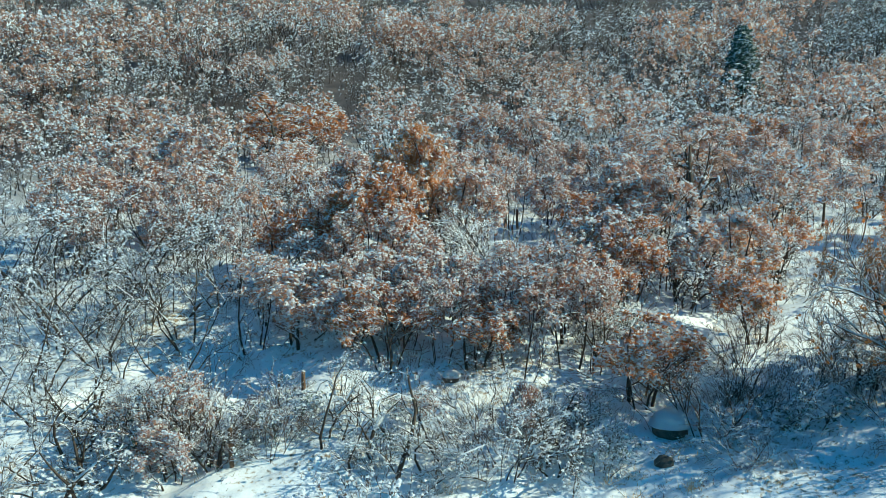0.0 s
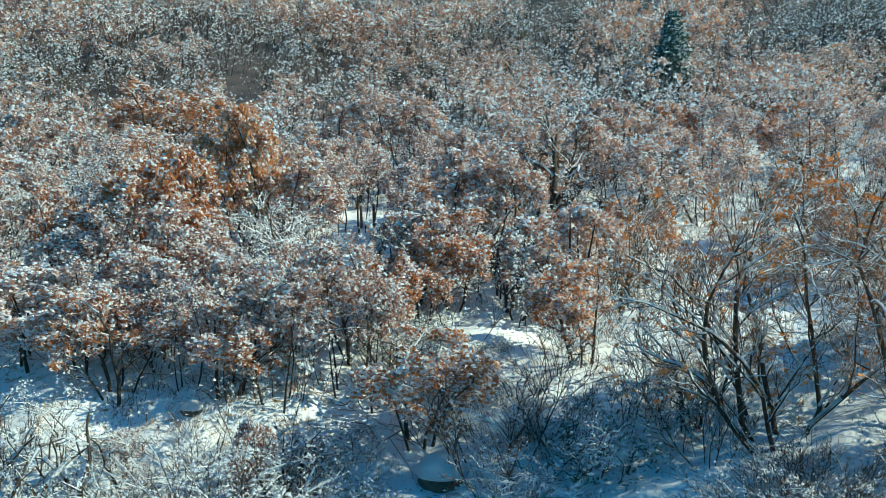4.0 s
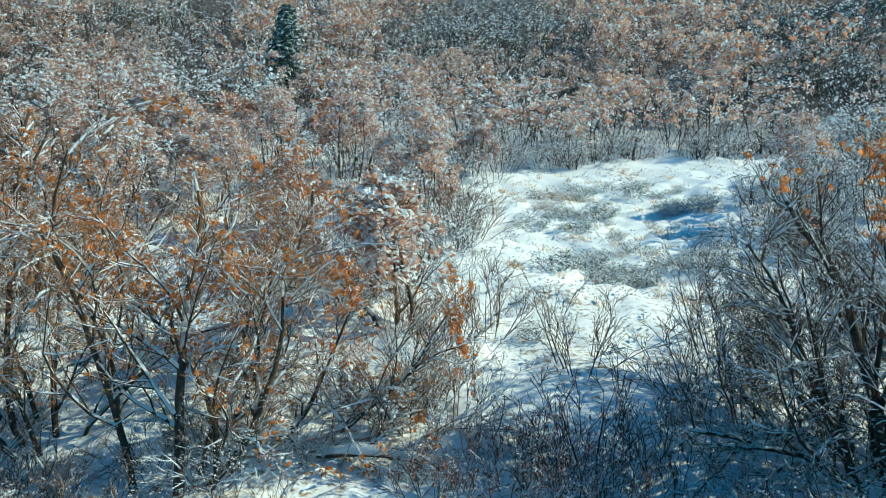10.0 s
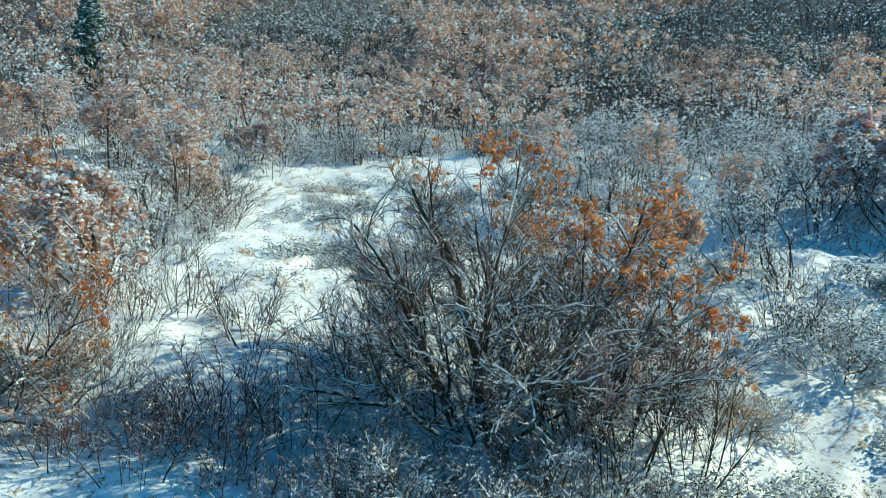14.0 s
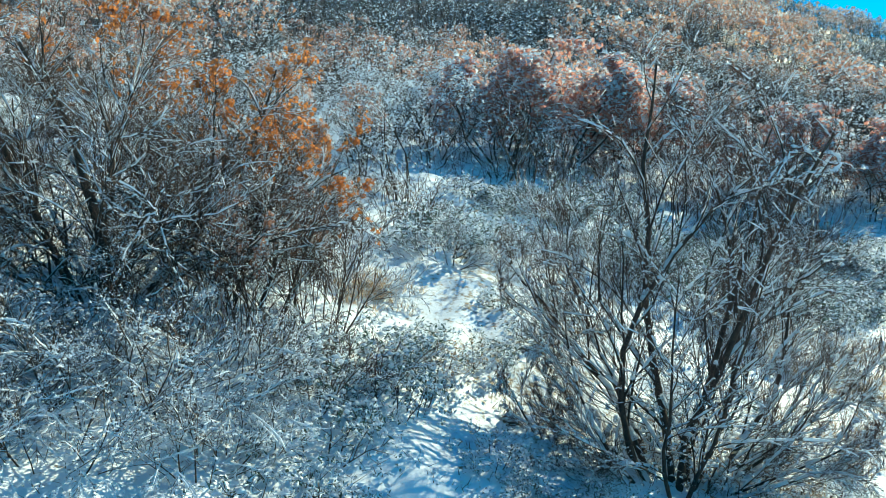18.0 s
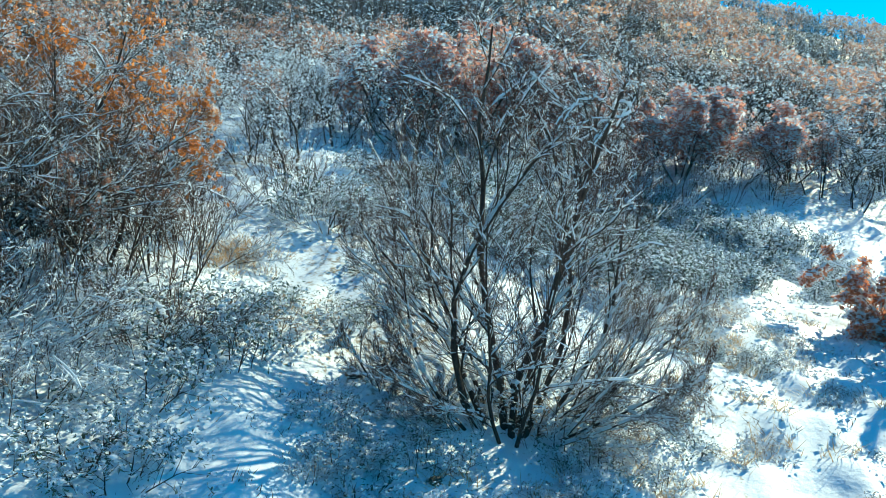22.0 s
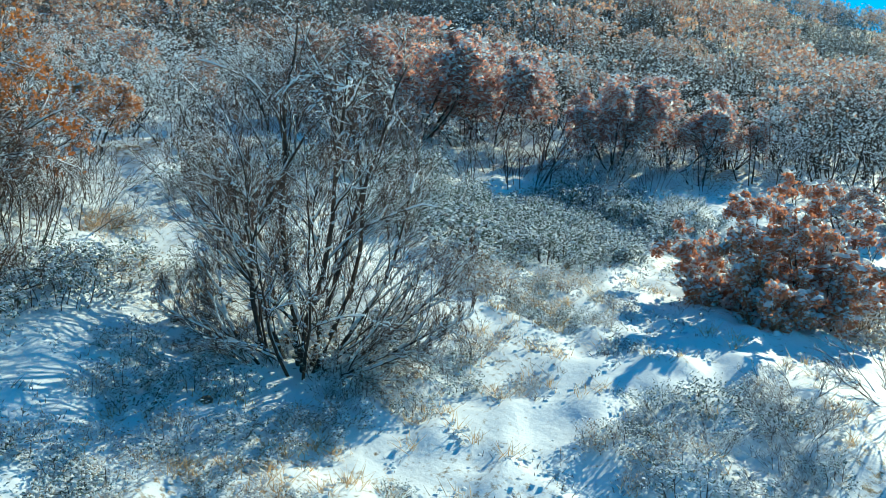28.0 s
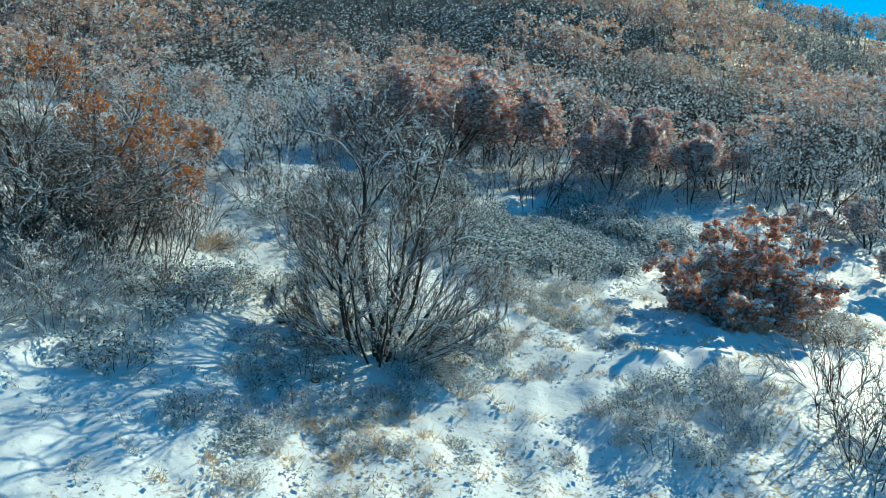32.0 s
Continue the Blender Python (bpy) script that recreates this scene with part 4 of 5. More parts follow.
plants(("dark", 59.0, 5.5, 4.6, 1.2), ("dark", 54.0, 3.0, 4.0, 1.2), ("dark", 58.0, 0.5, 4.2, 1.2), ("dark", 61.0, 10.5, 4.8, 1.2), ("dark", 51.0, 12.5, 3.6, 1.2),
       ("bare", 52.0, 1.0, 3.2, 1.1), ("blush", 48.5, -1.0, 2.4, 1.1), ("blush", 46.0, 0.6, 2.0, 1.1), ("bare", 50.0, 3.6, 3.0, 1.1), ("blush", 44.5, -3.4, 2.2, 1.1),
       ("bare", 49.0, -4.5, 3.0, 1.1), ("redwand", 30.2, -4.4, 1.7, 1.0), ("wand", 31.0, -5.0, 1.6, 0.9), ("wand", 29.3, -4.9, 1.4, 1.1), ("wand", 32.1, -3.4, 1.5, 1.1),
       ("wand", 29.9, -5.8, 1.7, 1.1), ("brown", 36.9, -1.4, 0.8, 1.3), ("brown", 38.0, -1.8, 0.8, 1.3), ("brown", 37.0, -2.8, 0.6, 1.3), ("sage", 30.75, 1.3, 0.4, 0.9),
       ("slim", 34.0, 18.6, 2.6, 1.0), ("bare", 31.2, 18.5, 2.8, 1.0))
plants(("amber", 29.2, 16.9, 2.6, 1.0), ("bare", 27.9, 15.2, 2.4, 1.0), ("wand", 29.5, 13.4, 1.4, 1.0))

# shrubs under and round the bare tree, and on the open slope beyond it
r2 = np.random.default_rng(9)


# open snow round the boulders: x, y, radius
CLEAR = [(25.25, 7.5, 0.9), (24.7, 6.9, 0.8), (24.05, 5.15, 0.45), (5.0, 18.45, 1.0), (4.9, 17.6, 0.7)]


def scatter(kinds, cx, cy, rx, ry, n, lo, hi):
    for _ in range(n):
        a, d = r2.uniform(0, 6.28), math.sqrt(r2.random())
        x, y = cx + rx * d * math.cos(a), cy + ry * d * math.sin(a)
        if any((x - p) ** 2 + (y - q) ** 2 < 0.16 for p, q, c in taken) or any((x - p) ** 2 + (y - q) ** 2 < c * c for p, q, c in CLEAR):
            continue
        put(kinds[r2.integers(len(kinds))], x, y, r2.uniform(lo, hi), r2.uniform(0.9, 1.4))


scatter(["brown", "wand", "sage"], 26.3, 5.3, 0.9, 0.8, 9, 0.4, 0.8)
scatter(["sage", "brown", "tuft"], 26.4, 3.9, 1.6, 0.9, 9, 0.3, 0.55)
scatter(["sage", "sage", "tuft"], 24.3, 5.9, 1.5, 0.7, 9, 0.25, 0.5)
scatter(["sage", "tuft", "brown"], 28.6, 3.0, 1.5, 1.0, 5, 0.2, 0.4)
scatter(["sage", "tuft"], 22.0, 7.6, 1.6, 1.0, 4, 0.3, 0.6)
scatter(["tuft", "brown"], 21.8, 4.6, 2.4, 1.0, 11, 0.25, 0.5)
scatter(["sage", "sage", "sage", "tuft"], 36.5, 8.0, 4.4, 3.2, 64, 0.5, 0.85)
scatter(["sage", "sage", "tuft"], 42.0, 7.0, 3.6, 3.0, 36, 0.45, 0.8)
scatter(["sage", "tuft", "wand"], 38.0, 12.0, 2.6, 1.4, 12, 0.4, 0.9)
scatter(["sage", "brown", "tuft"], 23.6, 6.4, 1.2, 0.6, 6, 0.25, 0.45)
scatter(["sage", "brown", "sage"], 26.0, 3.6, 2.0, 0.9, 14, 0.3, 0.5)
scatter(["arching", "sage"], 22.6, 9.0, 1.8, 1.0, 7, 0.5, 0.8)
scatter(["sage", "tuft", "arching"], 27.9, 8.4, 2.2, 1.4, 7, 0.3, 0.6)
scatter(["wand", "arching", "sage"], 30.5, 11.8, 1.6, 1.4, 6, 0.5, 0.9)
scatter(["arching", "sage", "brown", "brown"], 28.8, -0.9, 2.0, 1.4, 13, 0.25, 0.5)
scatter(["brown", "tuft"], 21.8, 3.0, 3.2, 1.2, 9, 0.18, 0.32)
scatter(["arching", "wand", "slim", "scrub"], 1.0, 17.8, 2.6, 0.8, 10, 0.7, 1.6)
scatter(["brown", "tuft"], 23.0, 4.3, 2.4, 0.9, 8, 0.2, 0.38)
scatter(["brown", "sage"], 32.0, 3.2, 1.6, 1.3, 9, 0.25, 0.45)
scatter(["sage", "tuft"], 41.0, 4.0, 3.2, 1.8, 13, 0.35, 0.7)
scatter(["sage", "brown"], 32.5, 4.8, 2.2, 1.2, 14, 0.3, 0.55)
scatter(["sage", "arching", "brown"], 28.8, -1.8, 2.4, 1.0, 10, 0.25, 0.6)
scatter(["sage", "sage", "tuft"], 28.3, -1.6, 1.8, 1.3, 14, 0.35, 0.6)
scatter(["brown", "tuft"], 25.0, 1.0, 3.5, 1.3, 6, 0.15, 0.28)
scatter(["sage", "tuft"], 33.5, 13.0, 1.8, 2.6, 14, 0.3, 0.6)
scatter(["tuft", "tuft", "wand"], 25.0, 24.0, 3.6, 3.0, 14, 0.2, 0.5)
scatter(["sage", "brown", "tuft"], 27.5, 31.0, 4.5, 4.5, 14, 0.2, 0.5)
scatter(["tuft", "sage", "wand", "blush"], 1.0, 18.4, 6.0, 1.4, 20, 0.25, 0.7)
scatter(["arching", "tuft", "wand"], 6.3, 18.6, 2.8, 1.8, 9, 0.3, 0.8)
scatter(["sage", "tuft", "wand"], 6.0, 22.0, 2.8, 1.4, 12, 0.3, 0.7)
scatter(["scrub", "slim", "wand", "blush", "snag"], -6.5, 18.2, 3.2, 1.2, 10, 0.9, 1.8)
scatter(["scrub", "arching", "snag", "wand"], 0.5, 18.0, 3.6, 1.0, 12, 0.7, 1.5)
scatter(["scrub", "arching", "wand", "bare"], 8.0, 18.6, 2.0, 1.8, 8, 0.8, 1.8)
scatter(["wand", "tuft", "slim"], -4.6, 18.9, 3.5, 1.4, 12, 0.4, 1.2)
scatter(["arching", "wand", "wand"], 11.2, 15.2, 2.2, 1.3, 11, 0.6, 1.1)
scatter(["arching", "wand"], 10.4, 14.2, 1.5, 1.3, 6, 0.5, 0.9)
scatter(["arching", "wand", "redwand"], 20.4, 11.4, 2.4, 1.1, 9, 0.7, 1.2)
scatter(["redwand", "wand", "redwand"], 17.5, 12.8, 1.6, 1.1, 8, 0.6, 1.0)
scatter(["tuft", "tuft", "sage"], 25.0, 23.5, 2.6, 1.6, 20, 0.25, 0.5)
scatter(["tuft", "sage"], 28.0, 30.5, 4.0, 2.0, 16, 0.25, 0.5)
scatter(["redwand", "redwand", "wand"], 17.0, 13.6, 2.0, 0.9, 9, 0.7, 1.1)
scatter(["tuft"], 19.2, 18.0, 0.9, 0.5, 6, 0.25, 0.4)

# young oaks between the openings below the thicket
for _ in range(80):
    x, y = r2.uniform(-10, 9), r2.uniform(19.3, 26)
    if (x - 5.8) ** 2 + (y - 22.2) ** 2 < 2.6 or (x + 4) ** 2 + (y - 20.6) ** 2 < 2.4 or any((x - a) ** 2 + (y - b) ** 2 < 0.8 for a, b, c in taken):
        continue
    young = ["bare", "scrub", "dark"] if x < -5.5 else ["pink", "blush", "slim", "bare", "slim", "amber"]
    put(young[r2.integers(len(young))], x, y, r2.uniform(1.7, 2.8), r2.uniform(0.9, 1.3))

# ---- the thicket ----
OPEN = [(22, 20, 5.0), (24.5, 24, 4.6), (26.5, 28, 5.0), (28, 32.5, 5.2), (33, 34, 4.2), (38, 34, 3.2), (43, 34.5, 2.8), (49, 35, 3.0), (20, 18, 3.5),
        (34, 14, 2.6), (33, 10.5, 3.0), (36.5, 8.0, 5.0), (40, 5.5, 4.4), (36, 3, 5.0), (44, 4.5, 2.8), (30, 4, 6), (27, 10, 3.8), (24, 4, 6), (33, -4, 7), (40, -2, 5.0),
        ]
OPEN += [(8, 21, 2.8), (5, 20, 2.6), (4, 17.5, 3.5), (-3.5, 20.5, 2.0), (-3.5, 17.5, 2.6), (1, 18, 2.6), (12.5, 22.8, 2.6), (3.2, 29.5, 1.6), (8.5, 15, 3.0), (16, 11, 6), (12.2, 15.5, 4.6), (21.8, 13, 4.4),
        (-13, 39, 2.6), (-18, 33, 3.0), (2.5, 35, 1.6), (4, 8, 9), (12, 4, 9), (20, 2, 9), (24, -6, 9), (-6, 10, 6)]


def is_open(x, y):
    return any((x - a) ** 2 + (y - b) ** 2 < c * c for a, b, c in OPEN)


spots = []
for i in range(60):
    for j in range(38):
        x = -46 + 2.3 * i + rng.uniform(-1.1, 1.1)
        y = -4 + 2.3 * j + rng.uniform(-1.1, 1.1)
        bearing = math.degrees(math.atan2(x - 8, y + 2))
        d = math.hypot(x - 12, y - 2)
        if is_open(x, y) or bearing > 92 or bearing < -46 or d > 78 or (y < 14 and x < 20):
            continue
        if any((x - a) ** 2 + (y - b) ** 2 < c * c for a, b, c in taken):
            continue
        spots.append((d, x, y))
spots.sort()
NEAR = 150
for d, x, y in spots[:NEAR]:
    # leafy and bare oaks stand in groups
    v = float(value_noise(x / 6.0, y / 6.0, 8)) + 0.5 + rng.uniform(-0.25, 0.25)
    warm = float(value_noise(x / 9.0 + 3, y / 9.0, 9)) > 0.18
    kind = "bare" if v < 0.27 else "scrub" if v < 0.33 else "slim" if v < 0.45 else "blush" if v < 0.62 else "rosy" if v < 0.78 else "pink"
    if x < -6.5 and y < 28:
        # a stand of bare crooked oaks
        kind, warm = ("dark" if v > 0.45 else "bare"), False
    if x > 36:
        kind = "dark" if v > 0.5 else "bare"
        warm = False
    put("amber" if warm and v > 0.55 else kind, x, y)


# shrubs along the upper edge of the clearing
for a, b, c in OPEN[:8]:
    for k in range(11):
        t = k * 0.314 + r2.uniform(-0.12, 0.12)
        x, y = a + (c + r2.uniform(0.1, 0.7)) * math.cos(t), b + (c + r2.uniform(0.1, 0.7)) * math.sin(t)
        if not is_open(x, y) and not any((x - p) ** 2 + (y - q) ** 2 < 0.5 for p, q, w in taken):
            put(("arching", "scrub", "wand")[r2.integers(3)], x, y, r2.uniform(0.9, 1.6), r2.uniform(1.0, 1.3))


# ---- the far woods, one mass ----
def simple_oak(seed, leaf, n=3, h=3.0, limb=4, branch=4, twig=2, fine=0.008, many=2, size=0.085, fleck=0.8, snow=0.035, frost=False):
    s = oak_shapes(seed, stems_of(seed, n, h, 0.04, 32, 3, 0.3), limb=limb, branch=branch, twig=twig, leaf=leaf, clump=(size * 1.7, many, size, size * 0.55, 0.7) if leaf else None, crest=0.35, snow=snow, bole=0.14,
                   dome=(0, 0, h * 0.5, h * 0.42, h * 0.42, h * 0.5), angle=55, limb_ratio=0.42, wiggle=0.25, fine=fine, fleck=fleck, fleck_size=min(size * 0.9, 0.085), rise=0.1, lod=2)
    return [(joined(s["stem"]), 0), (s["crown"], 4 if frost else 1), (s["snow_cover"], 2)] + ([(s["foliage"], 3)] if "foliage" in s else [])


def mass(name, label, kinds, where, mats, seed, lo=0.8, hi=1.25, clump=5.0):
    verts, faces, index, off = [], [], [], 0
    r = np.random.default_rng(seed)
    for x, y in where:
        s, a = r.uniform(lo, hi), r.uniform(0, 6.28)
        c, q = math.cos(a) * s, math.sin(a) * s
        rot = np.array([(c, q, 0), (-q, c, 0), (0, 0, s)])
        base = np.array((x, y, float(land(x, y)) - 0.1))
        # alike oaks stand in groups
        v = float(value_noise(x / clump, y / clump, 8)) * 1.5 + 0.5 + r.uniform(-0.22, 0.22)
        for (v, fs), mi in kinds[int(min(max(v, 0), 0.999) * len(kinds))]:
            verts.append(v @ rot + base)
            for f in fs:
                if len(f):
                    faces.append(f + off)
                    index.append(np.full(len(f), mi))
            off += len(v)
    order = sorted(range(len(faces)), key=lambda i: faces[i].shape[1])
    ob = new(name, mesh_from(name, np.concatenate(verts), [faces[i] for i in order], mats, np.concatenate([index[i] for i in order])))
    return tagged(ob, label, "woods", kind="stuff")


far_spots = [(x, y) for d, x, y in spots[NEAR:]]
# the wood stands closer towards the sunny ridge
for _ in range(330):
    x, y = rng.uniform(50, 88), rng.uniform(-6, 26)
    if not is_open(x, y):
        far_spots.append((x, y))
WOOD_MATS = [BARK, GREY_TWIG, SNOW_MAT, PINK, FROST_TWIG]
scrub_kinds = [simple_oak(52, 0.0, fleck=0.45), simple_oak(54, 0.0, 3, 3.3, fleck=0.6, frost=True), simple_oak(56, 0.0, 4, 2.8, frost=True), simple_oak(55, 0.6, many=5, size=0.11, frost=True), simple_oak(51, 0.95, many=6, size=0.11), simple_oak(53, 0.9, 4, 2.8, 4, many=6, size=0.11)]
mass("woods", "snow-dusted oak scrub covering the hillside", scrub_kinds, [p for p in far_spots if p[0] < 40 or p[1] > 32], WOOD_MATS, 77, 0.7, 1.4)
mass("woods", "dark bare oaks lined with snow", [scrub_kinds[0], simple_oak(57, 0.0, 3, 3.4, 5, 4, 2, 0.009, fleck=0.3, snow=0.05), simple_oak(58, 0.0, 4, 3.0, 5, 4, 2, 0.009, fleck=0.4, snow=0.05), scrub_kinds[3]], [p for p in far_spots if p[0] >= 40 and p[1] <= 32], WOOD_MATS, 80, 0.8, 1.4)
hill_spots = []
for i in range(2500):
    b, r = radians(rng.uniform(-45, 98)), 76 + 152 * rng.random() ** 0.85
    hill_spots.append((12 + r * math.sin(b), 2 + r * math.cos(b)))
for i in range(500):
    b, r = radians(rng.uniform(-48, 2)), rng.uniform(74, 150)
    hill_spots.append((12 + r * math.sin(b), 2 + r * math.cos(b)))
for i in range(600):
    b, r = radians(rng.uniform(5, 70)), rng.uniform(66, 125)
    hill_spots.append((12 + r * math.sin(b), 2 + r * math.cos(b)))
for i in range(1000):
    b, r = radians(rng.uniform(62, 98)), 70 + 150 * rng.random() ** 0.8
    hill_spots.append((12 + r * math.sin(b), 2 + r * math.cos(b)))
mass("woods", "distant oak woods on the mountainside", [simple_oak(63, 0.0, 2, 4.2, 4, 3, 1, 0.022, 1, 0.2, 0.8, 0.02, True), simple_oak(64, 0.0, 2, 4.2, 4, 3, 1, 0.022, 1, 0.2, 1.0, 0.02, True), simple_oak(65, 0.0, 3, 3.8, 4, 3, 1, 0.02, 1, 0.2, 1.0, 0.03, True),
     simple_oak(61, 0.8, 2, 4.0, 4, 3, 1, 0.014, 4, 0.19, 0.7, 0.02, True), simple_oak(62, 0.9, 2, 4.2, 4, 3, 1, 0.014, 4, 0.19, 0.5, 0.02)], hill_spots, WOOD_MATS, 78, 0.9, 1.5, 14.0)


# ---- undergrowth beneath the oaks, and dry grass ----
def low_brush(seed):
    s = oak_shapes(seed, stems_of(seed, 8, 1.1, 0.012, 62, 5, 0.4), limb=3, branch=2, twig=1, leaf=0, snow=0.03, fine=0.006, fleck=0.8, fleck_size=0.035, lod=2, angle=35)
    return [(joined(s["stem"]), 0), (s["crown"], 1), (s["snow_cover"], 2)]


brush = []
for d, x, y in spots[:NEAR + 120]:
    for _ in range(2):
        brush.append((x + rng.uniform(-1.1, 1.1), y + rng.uniform(-1.1, 1.1)))
for a, b, c in OPEN[:11] + OPEN[20:27]:
    for k in range(16):
        t = k * 0.3927 + rng.uniform(-0.2, 0.2)
        x, y = a + (c + 0.5) * math.cos(t), b + (c + 0.5) * math.sin(t)
        if not is_open(x, y):
            brush.append((x, y))
mass("undergrowth", "low snowy brush beneath the oaks", [low_brush(81), low_brush(82), low_brush(83)], brush, [BARK, TWIG, SNOW_MAT, PINK], 79, 0.6, 1.3)


def grass(name, label, where, height, per, mat, seed):
    r = np.random.default_rng(seed)
    W = np.repeat(np.array(where), per, 0)
    n = len(W)
    W = W + r.normal(size=(n, 2)) * 0.09
    Z = ground_height(W[:, 0], W[:, 1]) - 0.02
    base = np.stack([W[:, 0], W[:, 1], Z], 1)
    lean = r.normal(size=(n, 2)) * 0.8
    h = height * r.uniform(0.5, 1.2, n)
    tip = base + np.stack([lean[:, 0] * h, lean[:, 1] * h, h], 1)
    a = r.uniform(0, 6.28, n)
    wide = np.stack([np.cos(a), np.sin(a), 0 * a], 1) * 0.009
    V = np.stack([base - wide, base + wide, tip], 1).reshape(-1, 3)
    ob = new(name, mesh_from(name, V, [np.arange(3 * n).reshape(-1, 3)], [mat]))
    return tagged(ob, label, "grass", kind="stuff")


def tufts(cx, cy, rx, ry, n):
    a, d = rng.uniform(0, 6.28, n), np.sqrt(rng.random(n))
    return list(zip(cx + rx * d * np.cos(a), cy + ry * d * np.sin(a)))


STRAW_SPOTS = (tufts(26.4, 11.3, 1.0, 0.7, 16) + tufts(26.3, 11.5, 0.6, 0.4, 20) + tufts(26.2, 1.6, 4, 1.2, 22) + tufts(29, 3.2, 3, 2, 30) + tufts(34, 4.2, 3, 2, 24) + tufts(25, 22, 5, 5, 60)
               + tufts(28, 31, 6, 6, 60) + tufts(22, 4.2, 4, 1.5, 18) + tufts(37.8, -2.1, 2.2, 1.5, 70) + tufts(5, 19, 9, 3.5, 90) + tufts(29, -1, 5, 2, 26) + tufts(24.5, 3.4, 3.0, 0.9, 18) + tufts(32.2, 4.2, 1.6, 1.0, 24) + tufts(21.8, 3.0, 3.4, 1.3, 36))
grass("dry_grass", "tan dry grass tufts sticking out of the snow", STRAW_SPOTS, 0.24, 22, STRAW, 91)
LOW_SPOTS = tufts(27, 4, 9, 5, 260) + tufts(36, 5, 7, 5, 260) + tufts(4, 19.5, 11, 4, 420) + tufts(24, 22, 7, 8, 420) + tufts(21, 10, 5, 5, 220) + tufts(30, 33, 9, 5, 200)
grass("dry_stalks", "short brown stalks poking through the snow", LOW_SPOTS, 0.13, 7, DEAD_STALK, 92)


def clumps(name, label, where, seed):
    """Knots of snow caught on the grass."""
    r = np.random.default_rng(seed)
    W = np.repeat(np.array(where), 4, 0)
    W = W + r.normal(size=W.shape) * 0.1
    Z = ground_height(W[:, 0], W[:, 1]) + r.uniform(0.0, 0.14, len(W))
    v, f = lumps(r, np.stack([W[:, 0], W[:, 1], Z], 1), r.uniform(0.02, 0.06, len(W)), 0.7)
    return tagged(new(name, mesh_from(name, v, f, [SNOW_MAT], flat=False)), label, "snow", kind="stuff")


clumps("snow_clump", "knots of snow caught on low stalks", LOW_SPOTS + STRAW_SPOTS, 93)


# ---- a fir among the far oaks ----
def fir(x, y, h, w):
    r = np.random.default_rng(3)
    ob = new("fir_tree")
    ob.matrix_basis = Matrix.Translation((x, y, float(land(x, y)) - 0.1))
    tagged(ob, "snow-laden blue-green fir above the oaks", "tree")
    part("trunk", tubes(np.array([[(0, 0, 0), (0, 0, h * 0.5), (0, 0, h)]], float), np.array([[0.14, 0.09, 0.01]]), 6), BARK, ob)
    n = 150
    t = np.linspace(0.22, 0.98, n)
    a = np.arange(n) * 2.4
    L = w * 0.5 * (1 - t) ** 0.8 * r.uniform(0.75, 1.15, n) + 0.12
    S = np.stack([0 * t, 0 * t, t * h], 1)
    P = bend(r, S, np.stack([np.cos(a), np.sin(a), 0 * a + 0.15], 1), L, 4, 0.05, -0.12)
    part("bough", tubes(P, np.linspace(0.02, 0.006, 4)[None] * np.ones((n, 1)), 3), BARK, ob)
    C = np.repeat(P[:, 1:].reshape(-1, 3), 14, 0)
    C = C + r.normal(size=C.shape) * np.array([0.14, 0.14, 0.08])
    tagged(part("foliage", flakes(r, C, 0.13, 2.4, 1.0), NEEDLE, ob, "blue-green needles", flat=True), kind="stuff")
    K = P[:, 2:].reshape(-1, 3)[r.random(2 * n) < 0.85] + np.array([0, 0, 0.08])
    tagged(part("snow_cover", lumps(r, K, r.uniform(0.1, 0.2, len(K)), 0.45), SNOW_MAT, ob, "snow on the boughs", flat=False), kind="stuff")
    return ob


fir(21.1, 60.1, 6.4, 3.4)


# ---- rocks, posts and a fallen branch ----
def blob(seed, rx, ry, rz, cut=-1.0, rough=0.18):
    """A rounded, uneven stone or heap."""
    bm = bmesh.new()
    bmesh.ops.create_icosphere(bm, subdivisions=3, radius=1)
    for v in bm.verts:
        k = 1 + rough * noise.noise(v.co * 1.7 + Vector((seed, 0, 0))) + 0.4 * rough * noise.noise(v.co * 4.1 + Vector((0, seed, 0)))
        v.co = Vector((v.co.x * rx * k, v.co.y * ry * k, max(v.co.z, cut) * rz * k))
    me = bpy.data.meshes.new("blob")
    bm.to_mesh(me)
    bm.free()
    me.polygons.foreach_set("use_smooth", np.full(len(me.polygons), True))
    return me


def boulder(x, y, size, seed, cap, label):
    ob = new("boulder")
    ob.matrix_basis = Matrix.Translation((x, y, float(place(x, y)) + size * 0.25))
    tagged(ob, label, "rock")
    me = blob(seed, size, size * 0.85, size * 0.7)
    me.materials.append(ROCK)
    stone = new("stone", me)
    stone.parent = ob
    if cap:
        me = blob(seed + 5, size * 1.1, size * 0.97, size * 0.85, -0.1, 0.12)
        me.materials.append(SNOW_MAT)
        c = new("snow_cap", me)
        c.parent, c.location = ob, (size * 0.06, 0, size * 0.2)
        tagged(c, "thick cap of snow")


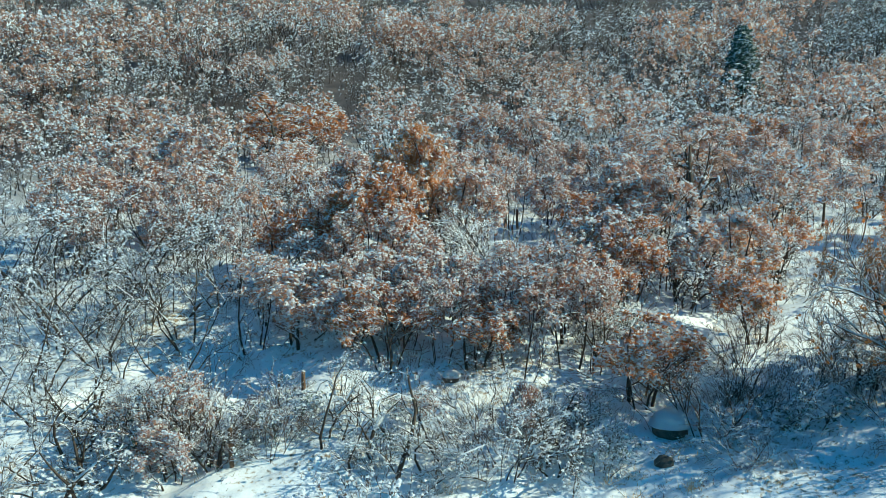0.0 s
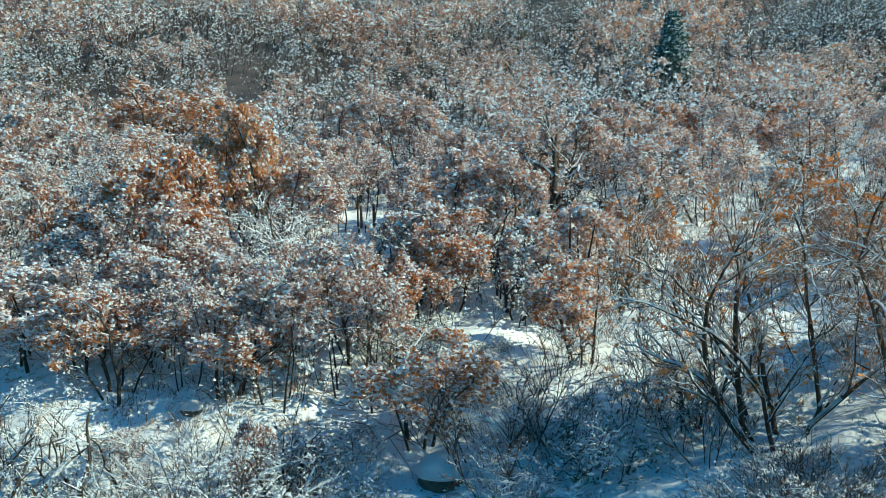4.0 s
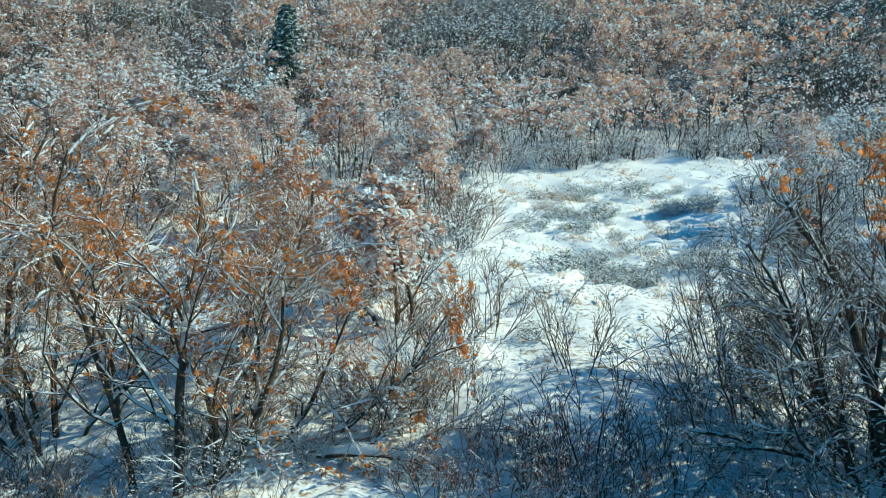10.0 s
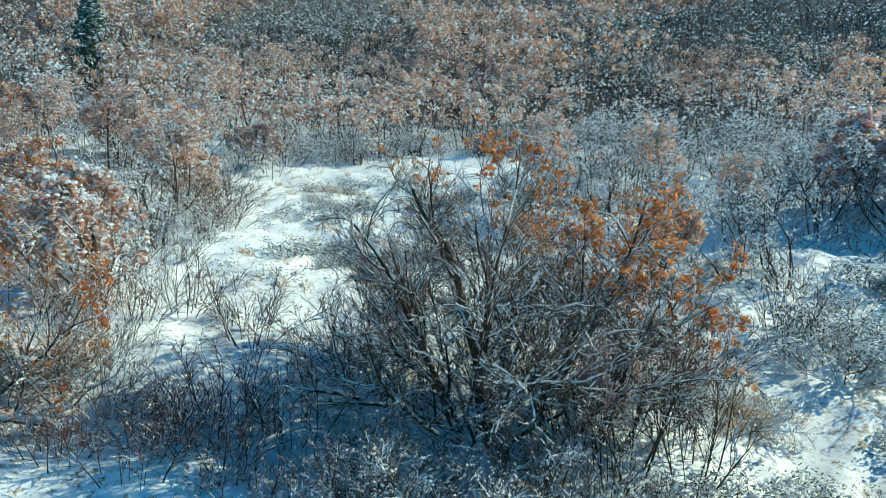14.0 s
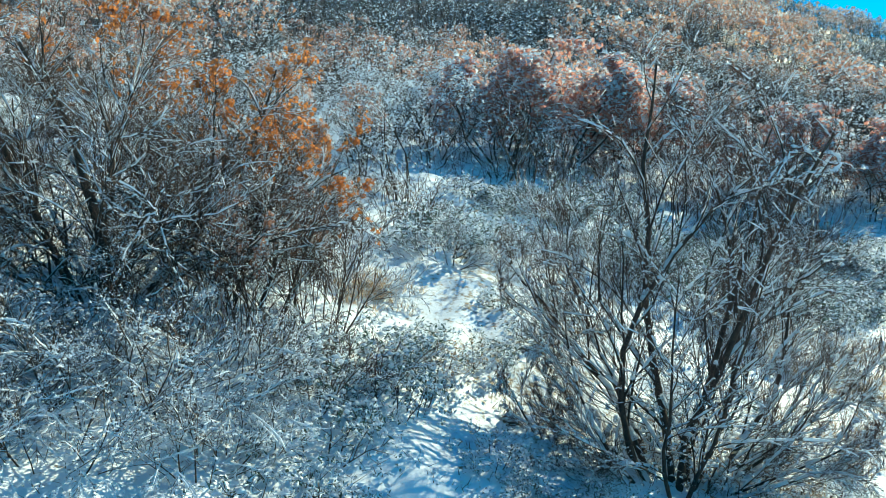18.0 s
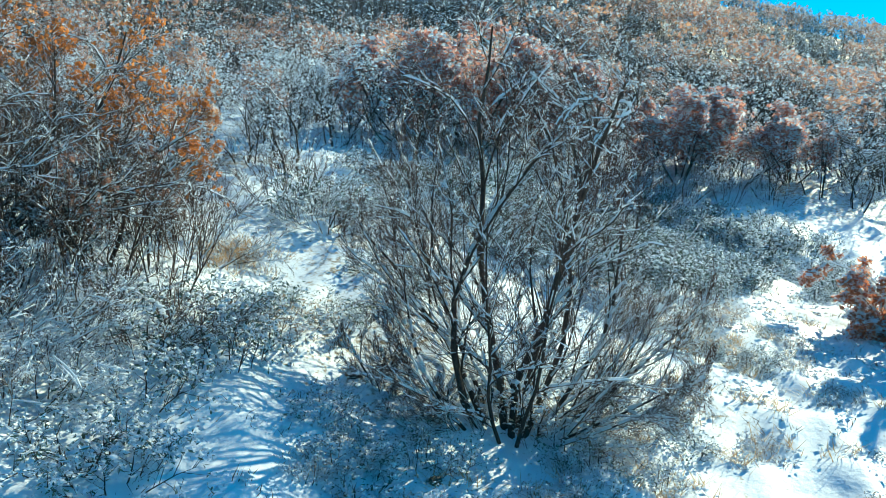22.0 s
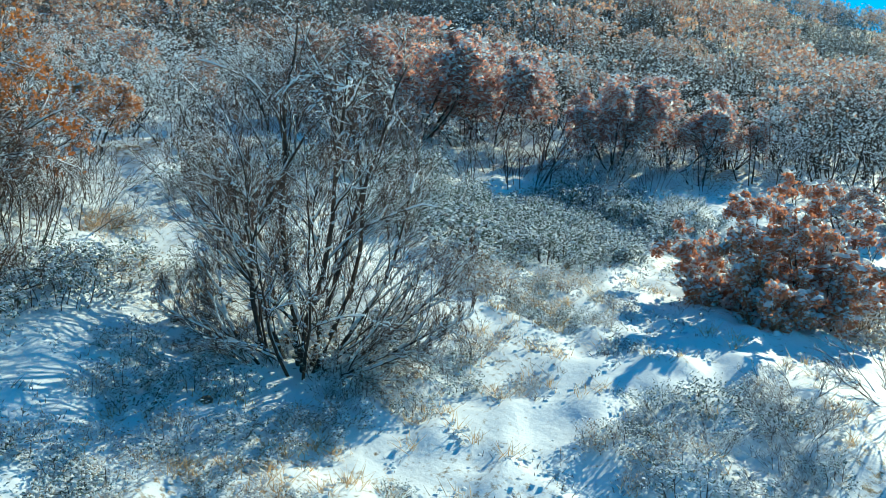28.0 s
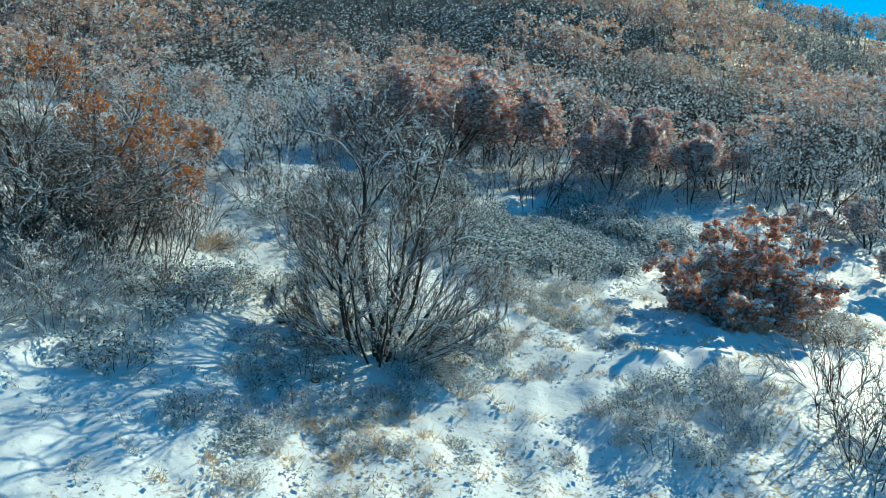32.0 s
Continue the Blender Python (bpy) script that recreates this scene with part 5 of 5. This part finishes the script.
boulder(25.25, 7.5, 0.16, 1, True, "small dark boulder capped with snow")
boulder(24.05, 5.15, 0.10, 2, False, "small bare dark stone in the snow")
boulder(4.99, 18.45, 0.42, 3, True, "large boulder under a round cap of snow")
boulder(4.55, 17.2, 0.2, 4, False, "dark stone beneath a snowy shrub")
boulder(0.2, 20.3, 0.2, 5, True, "small dark boulder capped with snow")


def fence_post(x, y, h):
    ob = new("fence_post")
    ob.matrix_basis = Matrix.Translation((x, y, float(place(x, y)))) @ pose(0, 0, 0, 2, -3, 20)
    tagged(ob, "weathered wooden fence post standing in snow", "post", "old fence posts")
    part("post", tubes(np.array([[(0, 0, -0.3), (0, 0, h * 0.5), (0.01, 0, h), (0.01, 0, h + 0.012)]], float), np.array([[0.055, 0.05, 0.046, 0.01]]), 8), POST_WOOD, ob)
    r = np.random.default_rng(4)
    part("snow_cap", lumps(r, np.array([(0.01, 0, h + 0.02)]), 0.05, 0.7), SNOW_MAT, ob)


for x, y, h in ((-4.47, 17.7, 0.85), (-3.3, 19.9, 0.5), (2.5, 33.6, 0.8), (2.95, 33.5, 0.8)):
    fence_post(x, y, h)

log = new("fallen_branch")
log.matrix_basis = Matrix.Translation((14.0, 15.2, 4.24))
tagged(log, "fallen oak branch thickly covered with snow", "branch")
r3 = np.random.default_rng(6)
LP = bend(r3, np.array([(0.0, 0.0, 0.0)]), np.array([(0.92, -0.82, 0.2)]), np.array([2.5]), 12, 0.06, 0.0)
LR = np.linspace(0.055, 0.02, 12)[None]
SIDE, SIDE_R, _ = offshoots(r3, LP, LR, np.array([2.5]), 6, 0.35, 1.0, 40, 0.3, 4, 0.15, 0.05, 0.5)
part("bough", tubes(LP, LR, 7), BARK, log)
part("side_shoots", tubes(SIDE, SIDE_R, 4, True), BARK, log)
part("snow_cover", joined([tubes(LP + np.array([0, 0, 0.055]), LR * r3.uniform(1.2, 1.7, LR.shape) * np.linspace(1, 1.6, 12), 7, True), snow_caps(r3, SIDE, SIDE_R, 0.03, 0.9, 0.9, 2)]), SNOW_MAT, log)
